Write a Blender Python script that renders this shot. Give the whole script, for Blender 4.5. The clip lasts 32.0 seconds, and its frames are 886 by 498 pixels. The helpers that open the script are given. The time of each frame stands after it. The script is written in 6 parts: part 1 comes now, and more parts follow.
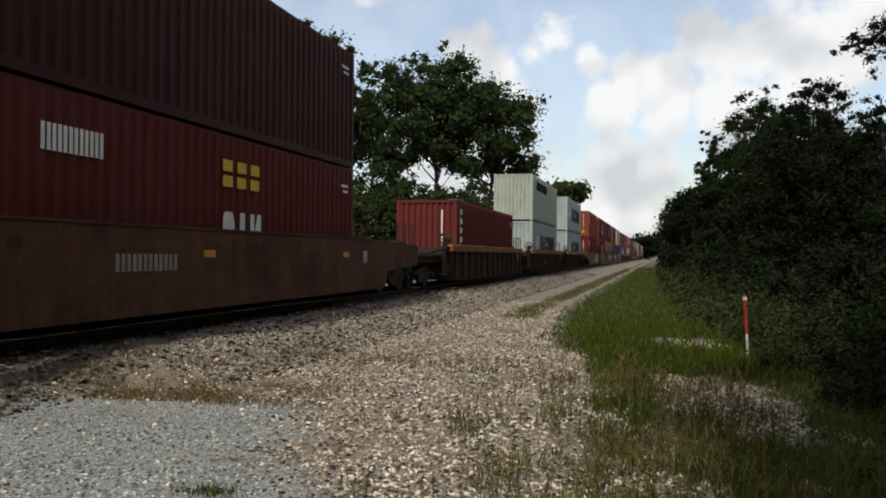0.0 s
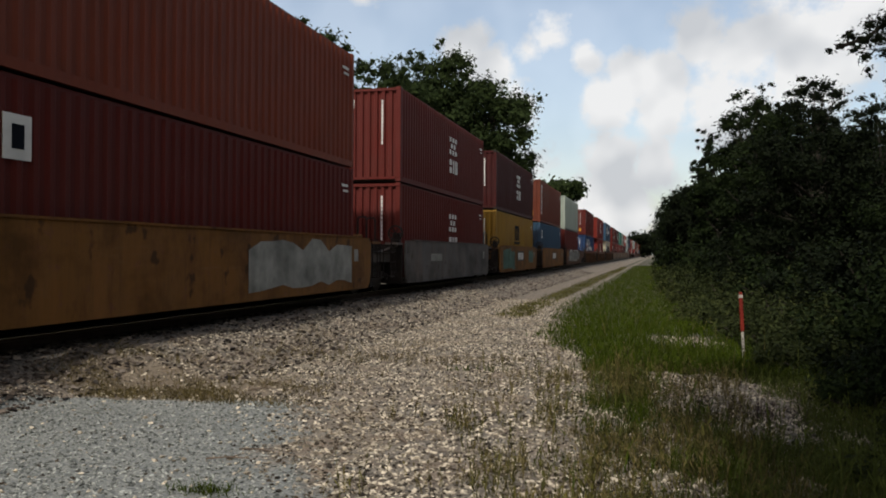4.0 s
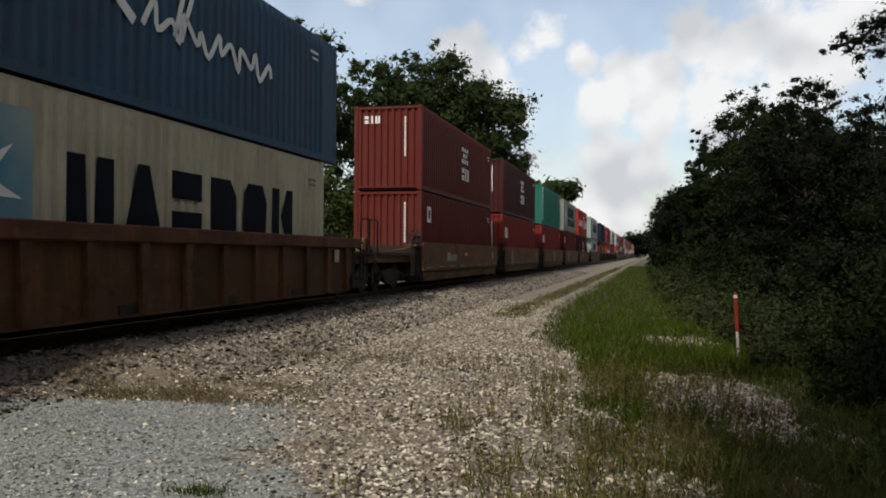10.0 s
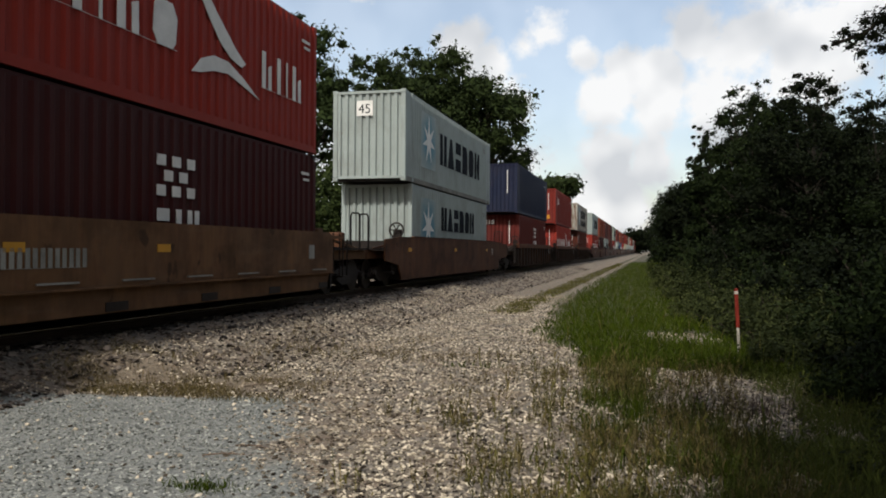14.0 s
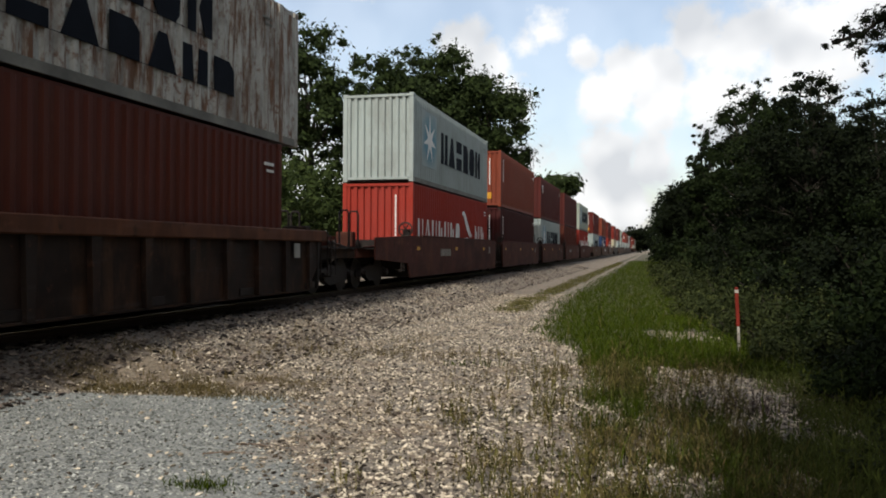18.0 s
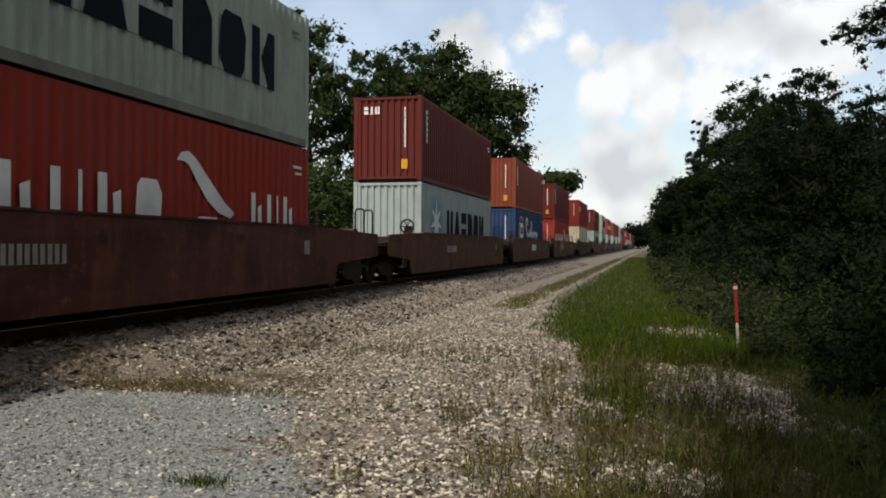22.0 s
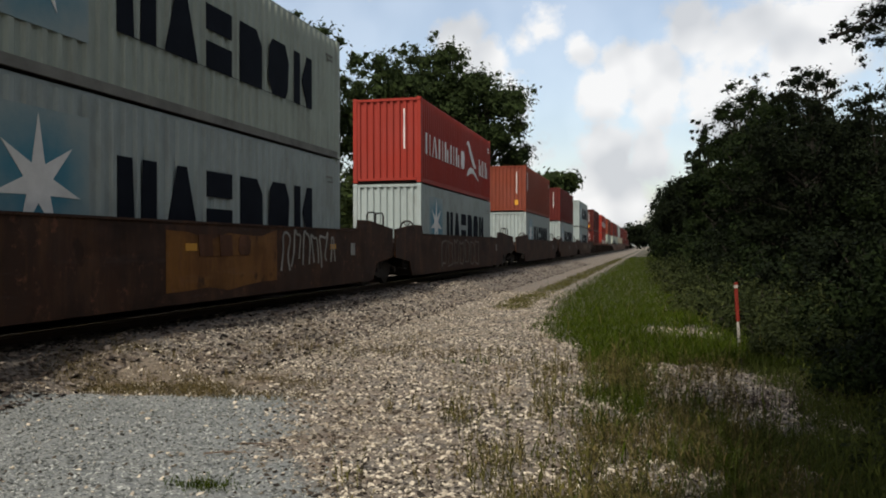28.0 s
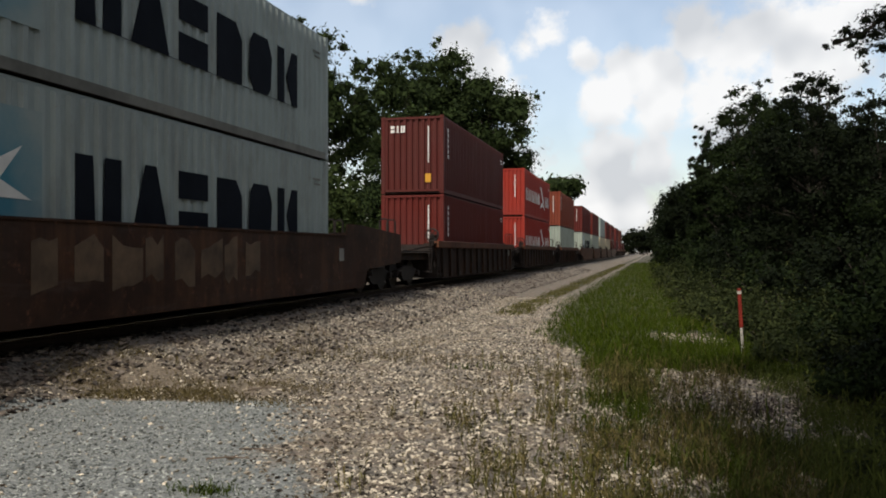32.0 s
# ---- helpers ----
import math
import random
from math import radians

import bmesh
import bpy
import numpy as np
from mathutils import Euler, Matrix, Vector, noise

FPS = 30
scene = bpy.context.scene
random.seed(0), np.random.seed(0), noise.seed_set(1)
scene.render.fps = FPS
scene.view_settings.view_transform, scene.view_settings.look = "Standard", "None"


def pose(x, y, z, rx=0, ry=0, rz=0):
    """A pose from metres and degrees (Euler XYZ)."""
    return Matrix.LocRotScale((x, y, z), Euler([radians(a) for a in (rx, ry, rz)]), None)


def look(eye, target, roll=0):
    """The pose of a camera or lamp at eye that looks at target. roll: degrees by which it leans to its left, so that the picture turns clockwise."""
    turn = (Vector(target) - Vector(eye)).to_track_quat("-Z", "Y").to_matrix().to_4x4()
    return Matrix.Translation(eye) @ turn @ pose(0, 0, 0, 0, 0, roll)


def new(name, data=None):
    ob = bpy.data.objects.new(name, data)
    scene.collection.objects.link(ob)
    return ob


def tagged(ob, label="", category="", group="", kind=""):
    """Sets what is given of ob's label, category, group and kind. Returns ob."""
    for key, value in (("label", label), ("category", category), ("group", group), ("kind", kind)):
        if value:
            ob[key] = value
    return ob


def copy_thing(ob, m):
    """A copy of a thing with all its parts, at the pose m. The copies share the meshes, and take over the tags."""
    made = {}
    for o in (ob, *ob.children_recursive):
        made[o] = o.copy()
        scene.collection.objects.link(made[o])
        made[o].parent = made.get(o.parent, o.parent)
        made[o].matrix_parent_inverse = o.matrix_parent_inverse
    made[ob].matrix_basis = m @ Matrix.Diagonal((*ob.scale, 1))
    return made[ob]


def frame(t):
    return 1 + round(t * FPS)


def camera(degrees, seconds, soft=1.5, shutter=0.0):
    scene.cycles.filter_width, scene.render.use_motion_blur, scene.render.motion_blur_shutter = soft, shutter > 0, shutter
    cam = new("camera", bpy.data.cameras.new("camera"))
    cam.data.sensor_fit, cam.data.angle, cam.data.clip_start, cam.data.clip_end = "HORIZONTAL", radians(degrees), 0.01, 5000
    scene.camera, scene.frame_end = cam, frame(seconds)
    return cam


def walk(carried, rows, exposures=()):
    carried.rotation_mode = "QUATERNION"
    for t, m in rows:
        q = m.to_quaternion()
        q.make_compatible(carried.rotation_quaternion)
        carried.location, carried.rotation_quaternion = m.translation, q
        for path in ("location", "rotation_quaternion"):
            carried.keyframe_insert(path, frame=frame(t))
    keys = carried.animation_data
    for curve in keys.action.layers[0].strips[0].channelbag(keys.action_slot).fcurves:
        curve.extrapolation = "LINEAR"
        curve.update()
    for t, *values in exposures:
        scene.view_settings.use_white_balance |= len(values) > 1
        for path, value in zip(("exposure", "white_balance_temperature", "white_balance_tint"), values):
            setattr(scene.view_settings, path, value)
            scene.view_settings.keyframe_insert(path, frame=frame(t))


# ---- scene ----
# ---- camera: hand-held on the spot, a slight drift of aim ----
EYE = (0.0, 0.0, 1.70)
cam = camera(57.8, 32.0, soft=1.9)
VIEW = [
    (0, 90.442, -0.401, 15.001), (0.5, 90.510, -0.340, 14.975), (1, 90.592, -0.516, 14.922), (1.5, 90.617, -0.628, 14.752),
    (2, 90.612, -0.265, 15.087), (2.5, 90.532, -0.120, 15.006), (3, 90.411, -0.149, 14.835), (3.5, 90.301, -0.262, 14.789),
    (5.5, 90.439, -0.572, 14.597), (6, 90.368, -0.598, 14.648), (6.5, 90.322, -0.497, 14.486), (7, 90.369, -0.655, 14.347),
    (7.5, 90.487, -0.587, 14.290), (8, 90.431, -0.561, 14.321), (8.5, 90.419, -0.564, 14.353), (9, 90.531, -0.509, 14.423),
    (9.5, 90.527, -0.479, 14.483), (10, 90.355, -0.319, 14.392), (10.5, 90.259, -0.587, 14.310), (11, 90.331, -0.286, 14.499),
    (11.5, 90.257, -0.142, 14.572), (12, 90.168, -0.197, 14.551), (12.5, 90.144, -0.369, 14.601), (13, 90.162, -0.407, 14.683),
    (13.5, 90.145, -0.349, 14.752), (14, 90.062, -0.368, 14.458), (14.5, 90.026, -0.266, 14.620), (16.5, 90.021, -0.294, 14.732),
    (17, 90.004, -0.250, 14.665), (17.5, 89.980, -0.300, 14.526), (18, 89.969, -0.361, 14.480), (18.5, 90.090, -0.291, 14.545),
    (19, 90.111, -0.205, 14.660), (19.5, 90.004, -0.169, 14.666), (20, 89.893, -0.116, 14.636), (20.5, 89.806, -0.238, 14.460),
    (21, 89.914, -0.526, 14.573), (21.5, 89.830, -0.369, 14.522), (22, 89.729, -0.301, 14.409), (22.5, 89.591, -0.270, 14.473),
    (23, 89.632, -0.370, 14.417), (23.5, 89.603, -0.223, 14.501), (24, 89.597, -0.154, 14.457), (24.5, 89.578, -0.152, 14.404),
    (25, 89.607, -0.569, 14.338), (25.5, 89.747, -0.446, 14.426), (27.5, 89.640, 0.018, 14.220), (28, 89.816, 0.136, 14.421),
    (28.5, 90.019, 0.080, 14.563), (29, 90.077, 0.371, 14.589), (29.5, 90.036, 0.596, 14.669), (30, 89.991, 0.395, 14.678),
    (30.5, 90.056, 0.357, 14.691), (31, 90.108, 0.405, 14.706), (31.5, 90.117, 0.190, 14.718), (32, 90.210, 0.076, 14.630),
]

walk(cam, [(t, pose(*EYE, a, b, c)) for t, a, b, c in VIEW], exposures=[(0.0, -0.08), (1.0, -0.14), (3.0, -0.18), (6.0, -0.24), (9.0, -0.14), (11.0, -0.14), (14.0, -0.06), (17.0, 0.08), (18.5, 0.06), (20.0, -0.06), (22.0, -0.02), (23.0, 0.0), (24.0, 0.12), (25.2, 0.15), (28.0, -0.08), (30.0, -0.1), (32.0, -0.06)])

# ---- light: high noon sun behind thin cloud, broken white clouds ----
SUN_EL, SUN_AZ = 43.0, 187.0          # degrees; azimuth clockwise from +y


def unit(az, el):
    a, e = radians(az), radians(el)
    return Vector((math.sin(a) * math.cos(e), math.cos(a) * math.cos(e), math.sin(e)))


sun_data = bpy.data.lights.new("sun", "SUN")
sun_data.energy, sun_data.angle, sun_data.color = 4.2, radians(2.0), (1.0, 0.95, 0.88)
sun = new("sun", sun_data)
sun.matrix_world = look(unit(SUN_AZ, SUN_EL) * 50, (0, 0, 0))

world = bpy.data.worlds.new("sky")
scene.world = world
world.use_nodes = True
wn = world.node_tree.nodes
wl = world.node_tree.links
wn.clear()


def wnode(kind, **kw):
    n = wn.new(kind)
    for k, v in kw.items():
        n.inputs[k].default_value = v
    return n


def wmath(op, a, b=None, clamp=False):
    n = wn.new("ShaderNodeMath")
    n.operation, n.use_clamp = op, clamp
    for i, v in enumerate((a, b)):
        if v is None:
            continue
        if hasattr(v, "links"):
            wl.new(v, n.inputs[i])
        else:
            n.inputs[i].default_value = v
    return n.outputs[0]


sky = wn.new("ShaderNodeTexSky")
sky.sky_type, sky.sun_disc = "NISHITA", False
sky.sun_elevation, sky.sun_rotation = radians(SUN_EL), radians(SUN_AZ)
sky.air_density, sky.dust_density = 1.0, 2.5
coord = wn.new("ShaderNodeTexCoord")
warp = wnode("ShaderNodeTexNoise", Scale=10.0, Detail=7.0, Roughness=0.6)
wl.new(coord.outputs["Generated"], warp.inputs["Vector"])
fine = wnode("ShaderNodeTexNoise", Scale=34.0, Detail=5.0, Roughness=0.6)
wl.new(coord.outputs["Generated"], fine.inputs["Vector"])
lifted = wn.new("ShaderNodeVectorMath")
lifted.operation = "ADD"
lifted.inputs[1].default_value = (0.012, -0.012, 0.030)
wl.new(coord.outputs["Generated"], lifted.inputs[0])
soft = wnode("ShaderNodeTexNoise", Scale=9.0, Detail=2.5, Roughness=0.5)
wl.new(coord.outputs["Generated"], soft.inputs["Vector"])
above = wnode("ShaderNodeTexNoise", Scale=9.0, Detail=2.5, Roughness=0.5)
wl.new(lifted.outputs[0], above.inputs["Vector"])
# cumulus heads by azimuth (from +y, clockwise), elevation, radius in degrees, weight
CLOUDS = [(-4.6, 13.5, 1.5, 1.0), (-1.6, 12.3, 2.3, 1.1), (0.4, 12.2, 2.2, 1.0), (-3.0, 10.6, 2.4, 1.1), (0.4, 9.8, 2.3, 1.0), (-2.6, 6.6, 2.5, 1.0), (0.2, 6.4, 2.4, 1.0), (-3.4, 3.0, 3.6, 0.8),
          (3.2, 14.9, 2.8, 0.9), (6.3, 14.0, 3.4, 1.0), (9.6, 12.4, 4.2, 1.0), (12.5, 16.0, 4.0, 0.6), (5.0, 9.0, 4.0, 0.8), (-13.2, 14.5, 2.1, 1.0), (-11.9, 12.8, 2.3, 1.1), (-9.4, 10.2, 2.2, 0.9),
          (-7.2, 15.0, 1.5, 0.55), (-8.7, 14.2, 1.2, 0.5), (-8.6, 6.4, 2.0, 0.55), (-20.5, 19.0, 2.6, 1.0), (-40.0, 16.0, 6.0, 0.7), (-34.5, 11.0, 5.5, 0.75), (-27.0, 7.5, 6.0, 0.9), (-48.0, 9.0, 6.0, 0.9),
          (-56.0, 20.0, 9.0, 0.8), (22.0, 18.0, 10.0, 0.8), (-14.0, 4.0, 6.0, 0.8), (48.0, 20.0, 14.0, 0.8),
          (90.0, 25.0, 16.0, 0.8), (140.0, 22.0, 16.0, 0.8), (190.0, 28.0, 18.0, 0.8), (235.0, 20.0, 15.0, 0.8),
          (275.0, 25.0, 12.0, 0.8), (0.0, 44.0, 14.0, 0.7), (120.0, 55.0, 16.0, 0.7), (250.0, 52.0, 14.0, 0.7)]
total = None
for az, el, rad, weight in CLOUDS:
    dot = wn.new("ShaderNodeVectorMath")
    dot.operation = "DOT_PRODUCT"
    wl.new(coord.outputs["Generated"], dot.inputs[0])
    dot.inputs[1].default_value = unit(az, el)
    angle = wmath("ARCCOSINE", wmath("MINIMUM", dot.outputs["Value"], 1.0))
    fall = wmath("MULTIPLY", wmath("SUBTRACT", 1.0, wmath("DIVIDE", angle, radians(rad))), weight)
    total = fall if total is None else wmath("MAXIMUM", total, fall)
puff = wmath("ADD", total, wmath("ADD", wmath("MULTIPLY", wmath("SUBTRACT", warp.outputs["Fac"], 0.5), 1.9),
                                 wmath("MULTIPLY", wmath("SUBTRACT", fine.outputs["Fac"], 0.5), 0.9)))
ramp = wn.new("ShaderNodeValToRGB")
ramp.color_ramp.elements[0].position, ramp.color_ramp.elements[1].position = 0.03, 0.42
wl.new(puff, ramp.inputs[0])
veil = wmath("ADD", wmath("MULTIPLY", ramp.outputs["Color"], 0.73), 0.24, clamp=True)
shade = wnode("ShaderNodeTexNoise", Scale=7.0, Detail=3.0, Roughness=0.5)
wl.new(coord.outputs["Generated"], shade.inputs["Vector"])
white = wn.new("ShaderNodeMix")
white.data_type = "RGBA"
tone = wn.new("ShaderNodeMapRange")
tone.inputs["From Min"].default_value, tone.inputs["From Max"].default_value = 0.30, 0.62
lit = wmath("ADD", wmath("MULTIPLY", wmath("SUBTRACT", soft.outputs["Fac"], above.outputs["Fac"]), 1.3), shade.outputs["Fac"])
wl.new(lit, tone.inputs["Value"])
wl.new(tone.outputs["Result"], white.inputs["Factor"])
white.inputs["A"].default_value = (5.9, 6.1, 6.4, 1)
white.inputs["B"].default_value = (8.7, 8.7, 8.7, 1)
mix = wn.new("ShaderNodeMix")
mix.data_type = "RGBA"
wl.new(veil, mix.inputs["Factor"])
air = wn.new("ShaderNodeMix")
air.data_type, air.blend_type = "RGBA", "MULTIPLY"
air.inputs["Factor"].default_value = 1.0
wl.new(sky.outputs["Color"], air.inputs["A"])
air.inputs["B"].default_value = (1.9, 1.75, 1.6, 1)
wl.new(air.outputs["Result"], mix.inputs["A"])
wl.new(white.outputs["Result"], mix.inputs["B"])
back = wnode("ShaderNodeBackground", Strength=0.115)
wl.new(mix.outputs["Result"], back.inputs["Color"])
wout = wn.new("ShaderNodeOutputWorld")
wl.new(back.outputs[0], wout.inputs["Surface"])


# ---- materials ----
def nodes_of(name):
    m = bpy.data.materials.new(name)
    m.use_nodes = True
    t = m.node_tree
    bsdf = t.nodes["Principled BSDF"]
    return m, t, bsdf


def coords(t, scale=(1, 1, 1), randomised=True):
    """Object space in metres, shifted by a random amount per object."""
    tc = t.nodes.new("ShaderNodeTexCoord")
    mp = t.nodes.new("ShaderNodeMapping")
    mp.inputs["Scale"].default_value = scale
    t.links.new(tc.outputs["Object"], mp.inputs["Vector"])
    if randomised:
        info = t.nodes.new("ShaderNodeObjectInfo")
        mul = t.nodes.new("ShaderNodeMath")
        mul.operation = "MULTIPLY"
        mul.inputs[1].default_value = 90.0
        t.links.new(info.outputs["Random"], mul.inputs[0])
        t.links.new(mul.outputs[0], mp.inputs["Location"])
    return mp.outputs["Vector"]


def tex(t, vec, scale, detail=4.0, rough=0.6):
    n = t.nodes.new("ShaderNodeTexNoise")
    n.inputs["Scale"].default_value, n.inputs["Detail"].default_value = scale, detail
    n.inputs["Roughness"].default_value = rough
    t.links.new(vec, n.inputs["Vector"])
    return n.outputs["Fac"]


def step(t, fac, lo, hi):
    n = t.nodes.new("ShaderNodeMapRange")
    n.inputs["From Min"].default_value, n.inputs["From Max"].default_value = lo, hi
    t.links.new(fac, n.inputs["Value"])
    return n.outputs["Result"]


def blend(t, fac, a, b):
    n = t.nodes.new("ShaderNodeMix")
    n.data_type = "RGBA"
    if hasattr(fac, "links"):
        t.links.new(fac, n.inputs["Factor"])
    else:
        n.inputs["Factor"].default_value = fac
    for key, v in (("A", a), ("B", b)):
        if hasattr(v, "links"):
            t.links.new(v, n.inputs[key])
        else:
            n.inputs[key].default_value = (*v, 1)
    return n.outputs["Result"]


def times(t, a, b):
    n = t.nodes.new("ShaderNodeMath")
    n.operation = "MULTIPLY"
    for i, v in enumerate((a, b)):
        if hasattr(v, "links"):
            t.links.new(v, n.inputs[i])
        else:
            n.inputs[i].default_value = v
    return n.outputs[0]


def bump(t, bsdf, height, strength, dist):
    b = t.nodes.new("ShaderNodeBump")
    b.inputs["Strength"].default_value, b.inputs["Distance"].default_value = strength, dist
    t.links.new(height, b.inputs["Height"])
    t.links.new(b.outputs["Normal"], bsdf.inputs["Normal"])


def surface(name, rgb, rough=0.7, metal=0.0, var=0.25, scale=3.0, grain=60.0, bumpy=0.25, dist=0.004, tint=None):
    m, t, bsdf = nodes_of(name)
    v = coords(t)
    big, small = tex(t, v, scale), tex(t, v, grain, 3.0)
    dark = tuple(c * (1 - var) for c in rgb)
    lite = tint or tuple(min(1, c * (1 + var)) for c in rgb)
    col = blend(t, step(t, big, 0.3, 0.7), dark, lite)
    col = blend(t, times(t, step(t, small, 0.45, 0.75), 0.35), col, dark)
    t.links.new(col, bsdf.inputs["Base Color"])
    bsdf.inputs["Roughness"].default_value, bsdf.inputs["Metallic"].default_value = rough, metal
    bsdf.inputs["Specular IOR Level"].default_value = 0.18
    bump(t, bsdf, small, bumpy, dist)
    return m


RUST = (0.13, 0.055, 0.03)


def paint(name, rgb, rust=0.25, fade=0.09, grime=0.35, rough=0.62, worn=False):
    """Weathered steel paint: fading, vertical dirt runs and rust blooms."""
    m, t, bsdf = nodes_of(name)
    v = coords(t)
    runs = tex(t, coords(t, (5.0, 5.0, 0.35)), 1.6, 5.0, 0.65)
    patch = tex(t, v, 0.55, 3.0)
    speck = tex(t, v, 5.0, 6.0, 0.7)
    grain = tex(t, v, 70.0, 2.0)
    faded = tuple(c + (0.5 * (sum(rgb) / 3 + 0.05) - c * 0.5) * fade * 2 for c in rgb)
    col = blend(t, step(t, patch, 0.35, 0.7), rgb, faded)
    col = blend(t, times(t, step(t, runs, 0.48, 0.78), grime), col, tuple(c * 0.35 + 0.01 for c in rgb))
    col = blend(t, times(t, step(t, speck, 0.66 - 0.14 * rust, 0.74 - 0.1 * rust), min(1.0, rust * 1.6)), col, RUST)
    blotch = tex(t, coords(t, (1.0, 1.0, 0.5)), 1.3, 6.0, 0.72)
    col = blend(t, times(t, step(t, blotch, 0.46, 0.62), min(0.85, 1.3 * rust)), col, tuple(c * 0.3 + r * 0.25 for c, r in zip(rgb, RUST)))
    dust = tex(t, coords(t, (1.0, 1.0, 0.8)), 0.9, 5.0, 0.65)
    col = blend(t, times(t, step(t, dust, 0.55, 0.75), 0.35 * rust), col, tuple(c * 1.3 + 0.03 for c in rgb))
    if rust > 0.9:
        weep = tex(t, coords(t, (3.2, 3.2, 0.5)), 1.5, 6.0, 0.7)
        col = blend(t, step(t, weep, 0.50, 0.60), col, (0.10, 0.045, 0.02))
    if worn:
        streak = tex(t, coords(t, (1.5, 1.5, 0.3)), 1.3, 6.0, 0.68)
        col = blend(t, times(t, step(t, streak, 0.50, 0.68), 0.6), col, tuple(c * 0.8 + q for c, q in zip(rgb, (0.075, 0.034, 0.014))))
        scrape = tex(t, coords(t, (0.35, 0.35, 3.0)), 1.4, 5.0, 0.7)
        col = blend(t, times(t, step(t, scrape, 0.56, 0.70), 0.4), col, tuple(c * 0.9 + 0.035 for c in rgb))
        soot = tex(t, coords(t, (0.7, 0.7, 1.0)), 1.1, 4.0, 0.6)
        col = blend(t, times(t, step(t, soot, 0.48, 0.70), 0.7), col, tuple(c * 0.25 for c in rgb))
        dent = tex(t, coords(t, (1.0, 1.0, 0.8)), 2.6, 3.0, 0.5)
        col = blend(t, times(t, step(t, dent, 0.64, 0.70), 0.75), col, (0.022, 0.012, 0.008))
    col = blend(t, times(t, grain, 0.18), col, tuple(c * 0.6 for c in rgb))
    t.links.new(col, bsdf.inputs["Base Color"])
    bsdf.inputs["Roughness"].default_value = rough
    bsdf.inputs["Specular IOR Level"].default_value = 0.09
    bump(t, bsdf, speck, 0.12, 0.006)
    return m


M = {}
for key, rgb, rust, grime in [
        ("maroon", (0.088, 0.0125, 0.009), 0.15, 0.35), ("oxide", (0.068, 0.0128, 0.0100), 0.2, 0.35), ("burnt", (0.118, 0.030, 0.016), 0.25, 0.4), ("wine", (0.042, 0.0075, 0.0070), 0.15, 0.35),
        ("brown", (0.078, 0.018, 0.010), 0.3, 0.4), ("orange", (0.165, 0.037, 0.018), 0.15, 0.35),
        ("red", (0.150, 0.017, 0.011), 0.1, 0.25), ("brightred", (0.240, 0.025, 0.015), 0.08, 0.2),
        ("grey", (0.240, 0.280, 0.265), 0.22, 0.16), ("stained", (0.200, 0.225, 0.185), 0.45, 0.35), ("white", (0.250, 0.285, 0.238), 0.22, 0.35),
        ("cream", (0.340, 0.310, 0.220), 0.25, 0.4), ("rusty", (0.340, 0.340, 0.300), 0.95, 0.5),
        ("blue", (0.016, 0.040, 0.102), 0.1, 0.3), ("steelblue", (0.030, 0.068, 0.112), 0.3, 0.4),
        ("navy", (0.010, 0.015, 0.036), 0.1, 0.3), ("green", (0.016, 0.130, 0.092), 0.1, 0.25),
        ("yellow", (0.245, 0.140, 0.022), 0.3, 0.4)]:
    M[key] = paint("container_" + key, tuple((1.0 if min(rgb) > 0.21 else 0.88) * c for c in rgb), rust, grime=grime)
for key, rgb, rust, grime in [
        ("car_brown", (0.068, 0.029, 0.014), 0.5, 0.5), ("car_tan", (0.108, 0.056, 0.025), 0.45, 0.5), ("car_yellow", (0.150, 0.066, 0.013), 0.6, 0.55),
        ("car_grey", (0.095, 0.090, 0.085), 0.35, 0.5), ("car_maroon", (0.060, 0.017, 0.012), 0.55, 0.5),
        ("car_dark", (0.017, 0.011, 0.008), 0.4, 0.5), ("car_ochre", (0.062, 0.029, 0.013), 0.5, 0.55),
        ("car_rust", (0.034, 0.017, 0.010), 0.6, 0.5), ("chord_orange", (0.210, 0.092, 0.020), 0.45, 0.4),
        ("chord_brown", (0.078, 0.029, 0.014), 0.5, 0.5)]:
    M[key] = paint(key, rgb, rust, grime=grime, rough=0.7, worn=True)
M["letter_black"] = surface("black_stencil", (0.008, 0.010, 0.014), 0.8, var=0.2, scale=2.0, bumpy=0.05)
M["letter_black"].node_tree.nodes["Principled BSDF"].inputs["Specular IOR Level"].default_value = 0.03
M["letter_white"] = surface("white_stencil", (0.54, 0.54, 0.51), 0.6, var=0.15, scale=2.0, bumpy=0.05)
M["letter_white"].node_tree.nodes["Principled BSDF"].inputs["Specular IOR Level"].default_value = 0.03
M["letter_gold"] = surface("gold_stencil", (0.52, 0.33, 0.05), 0.6, var=0.2, scale=2.0, bumpy=0.05)
M["letter_gold"].node_tree.nodes["Principled BSDF"].inputs["Specular IOR Level"].default_value = 0.03


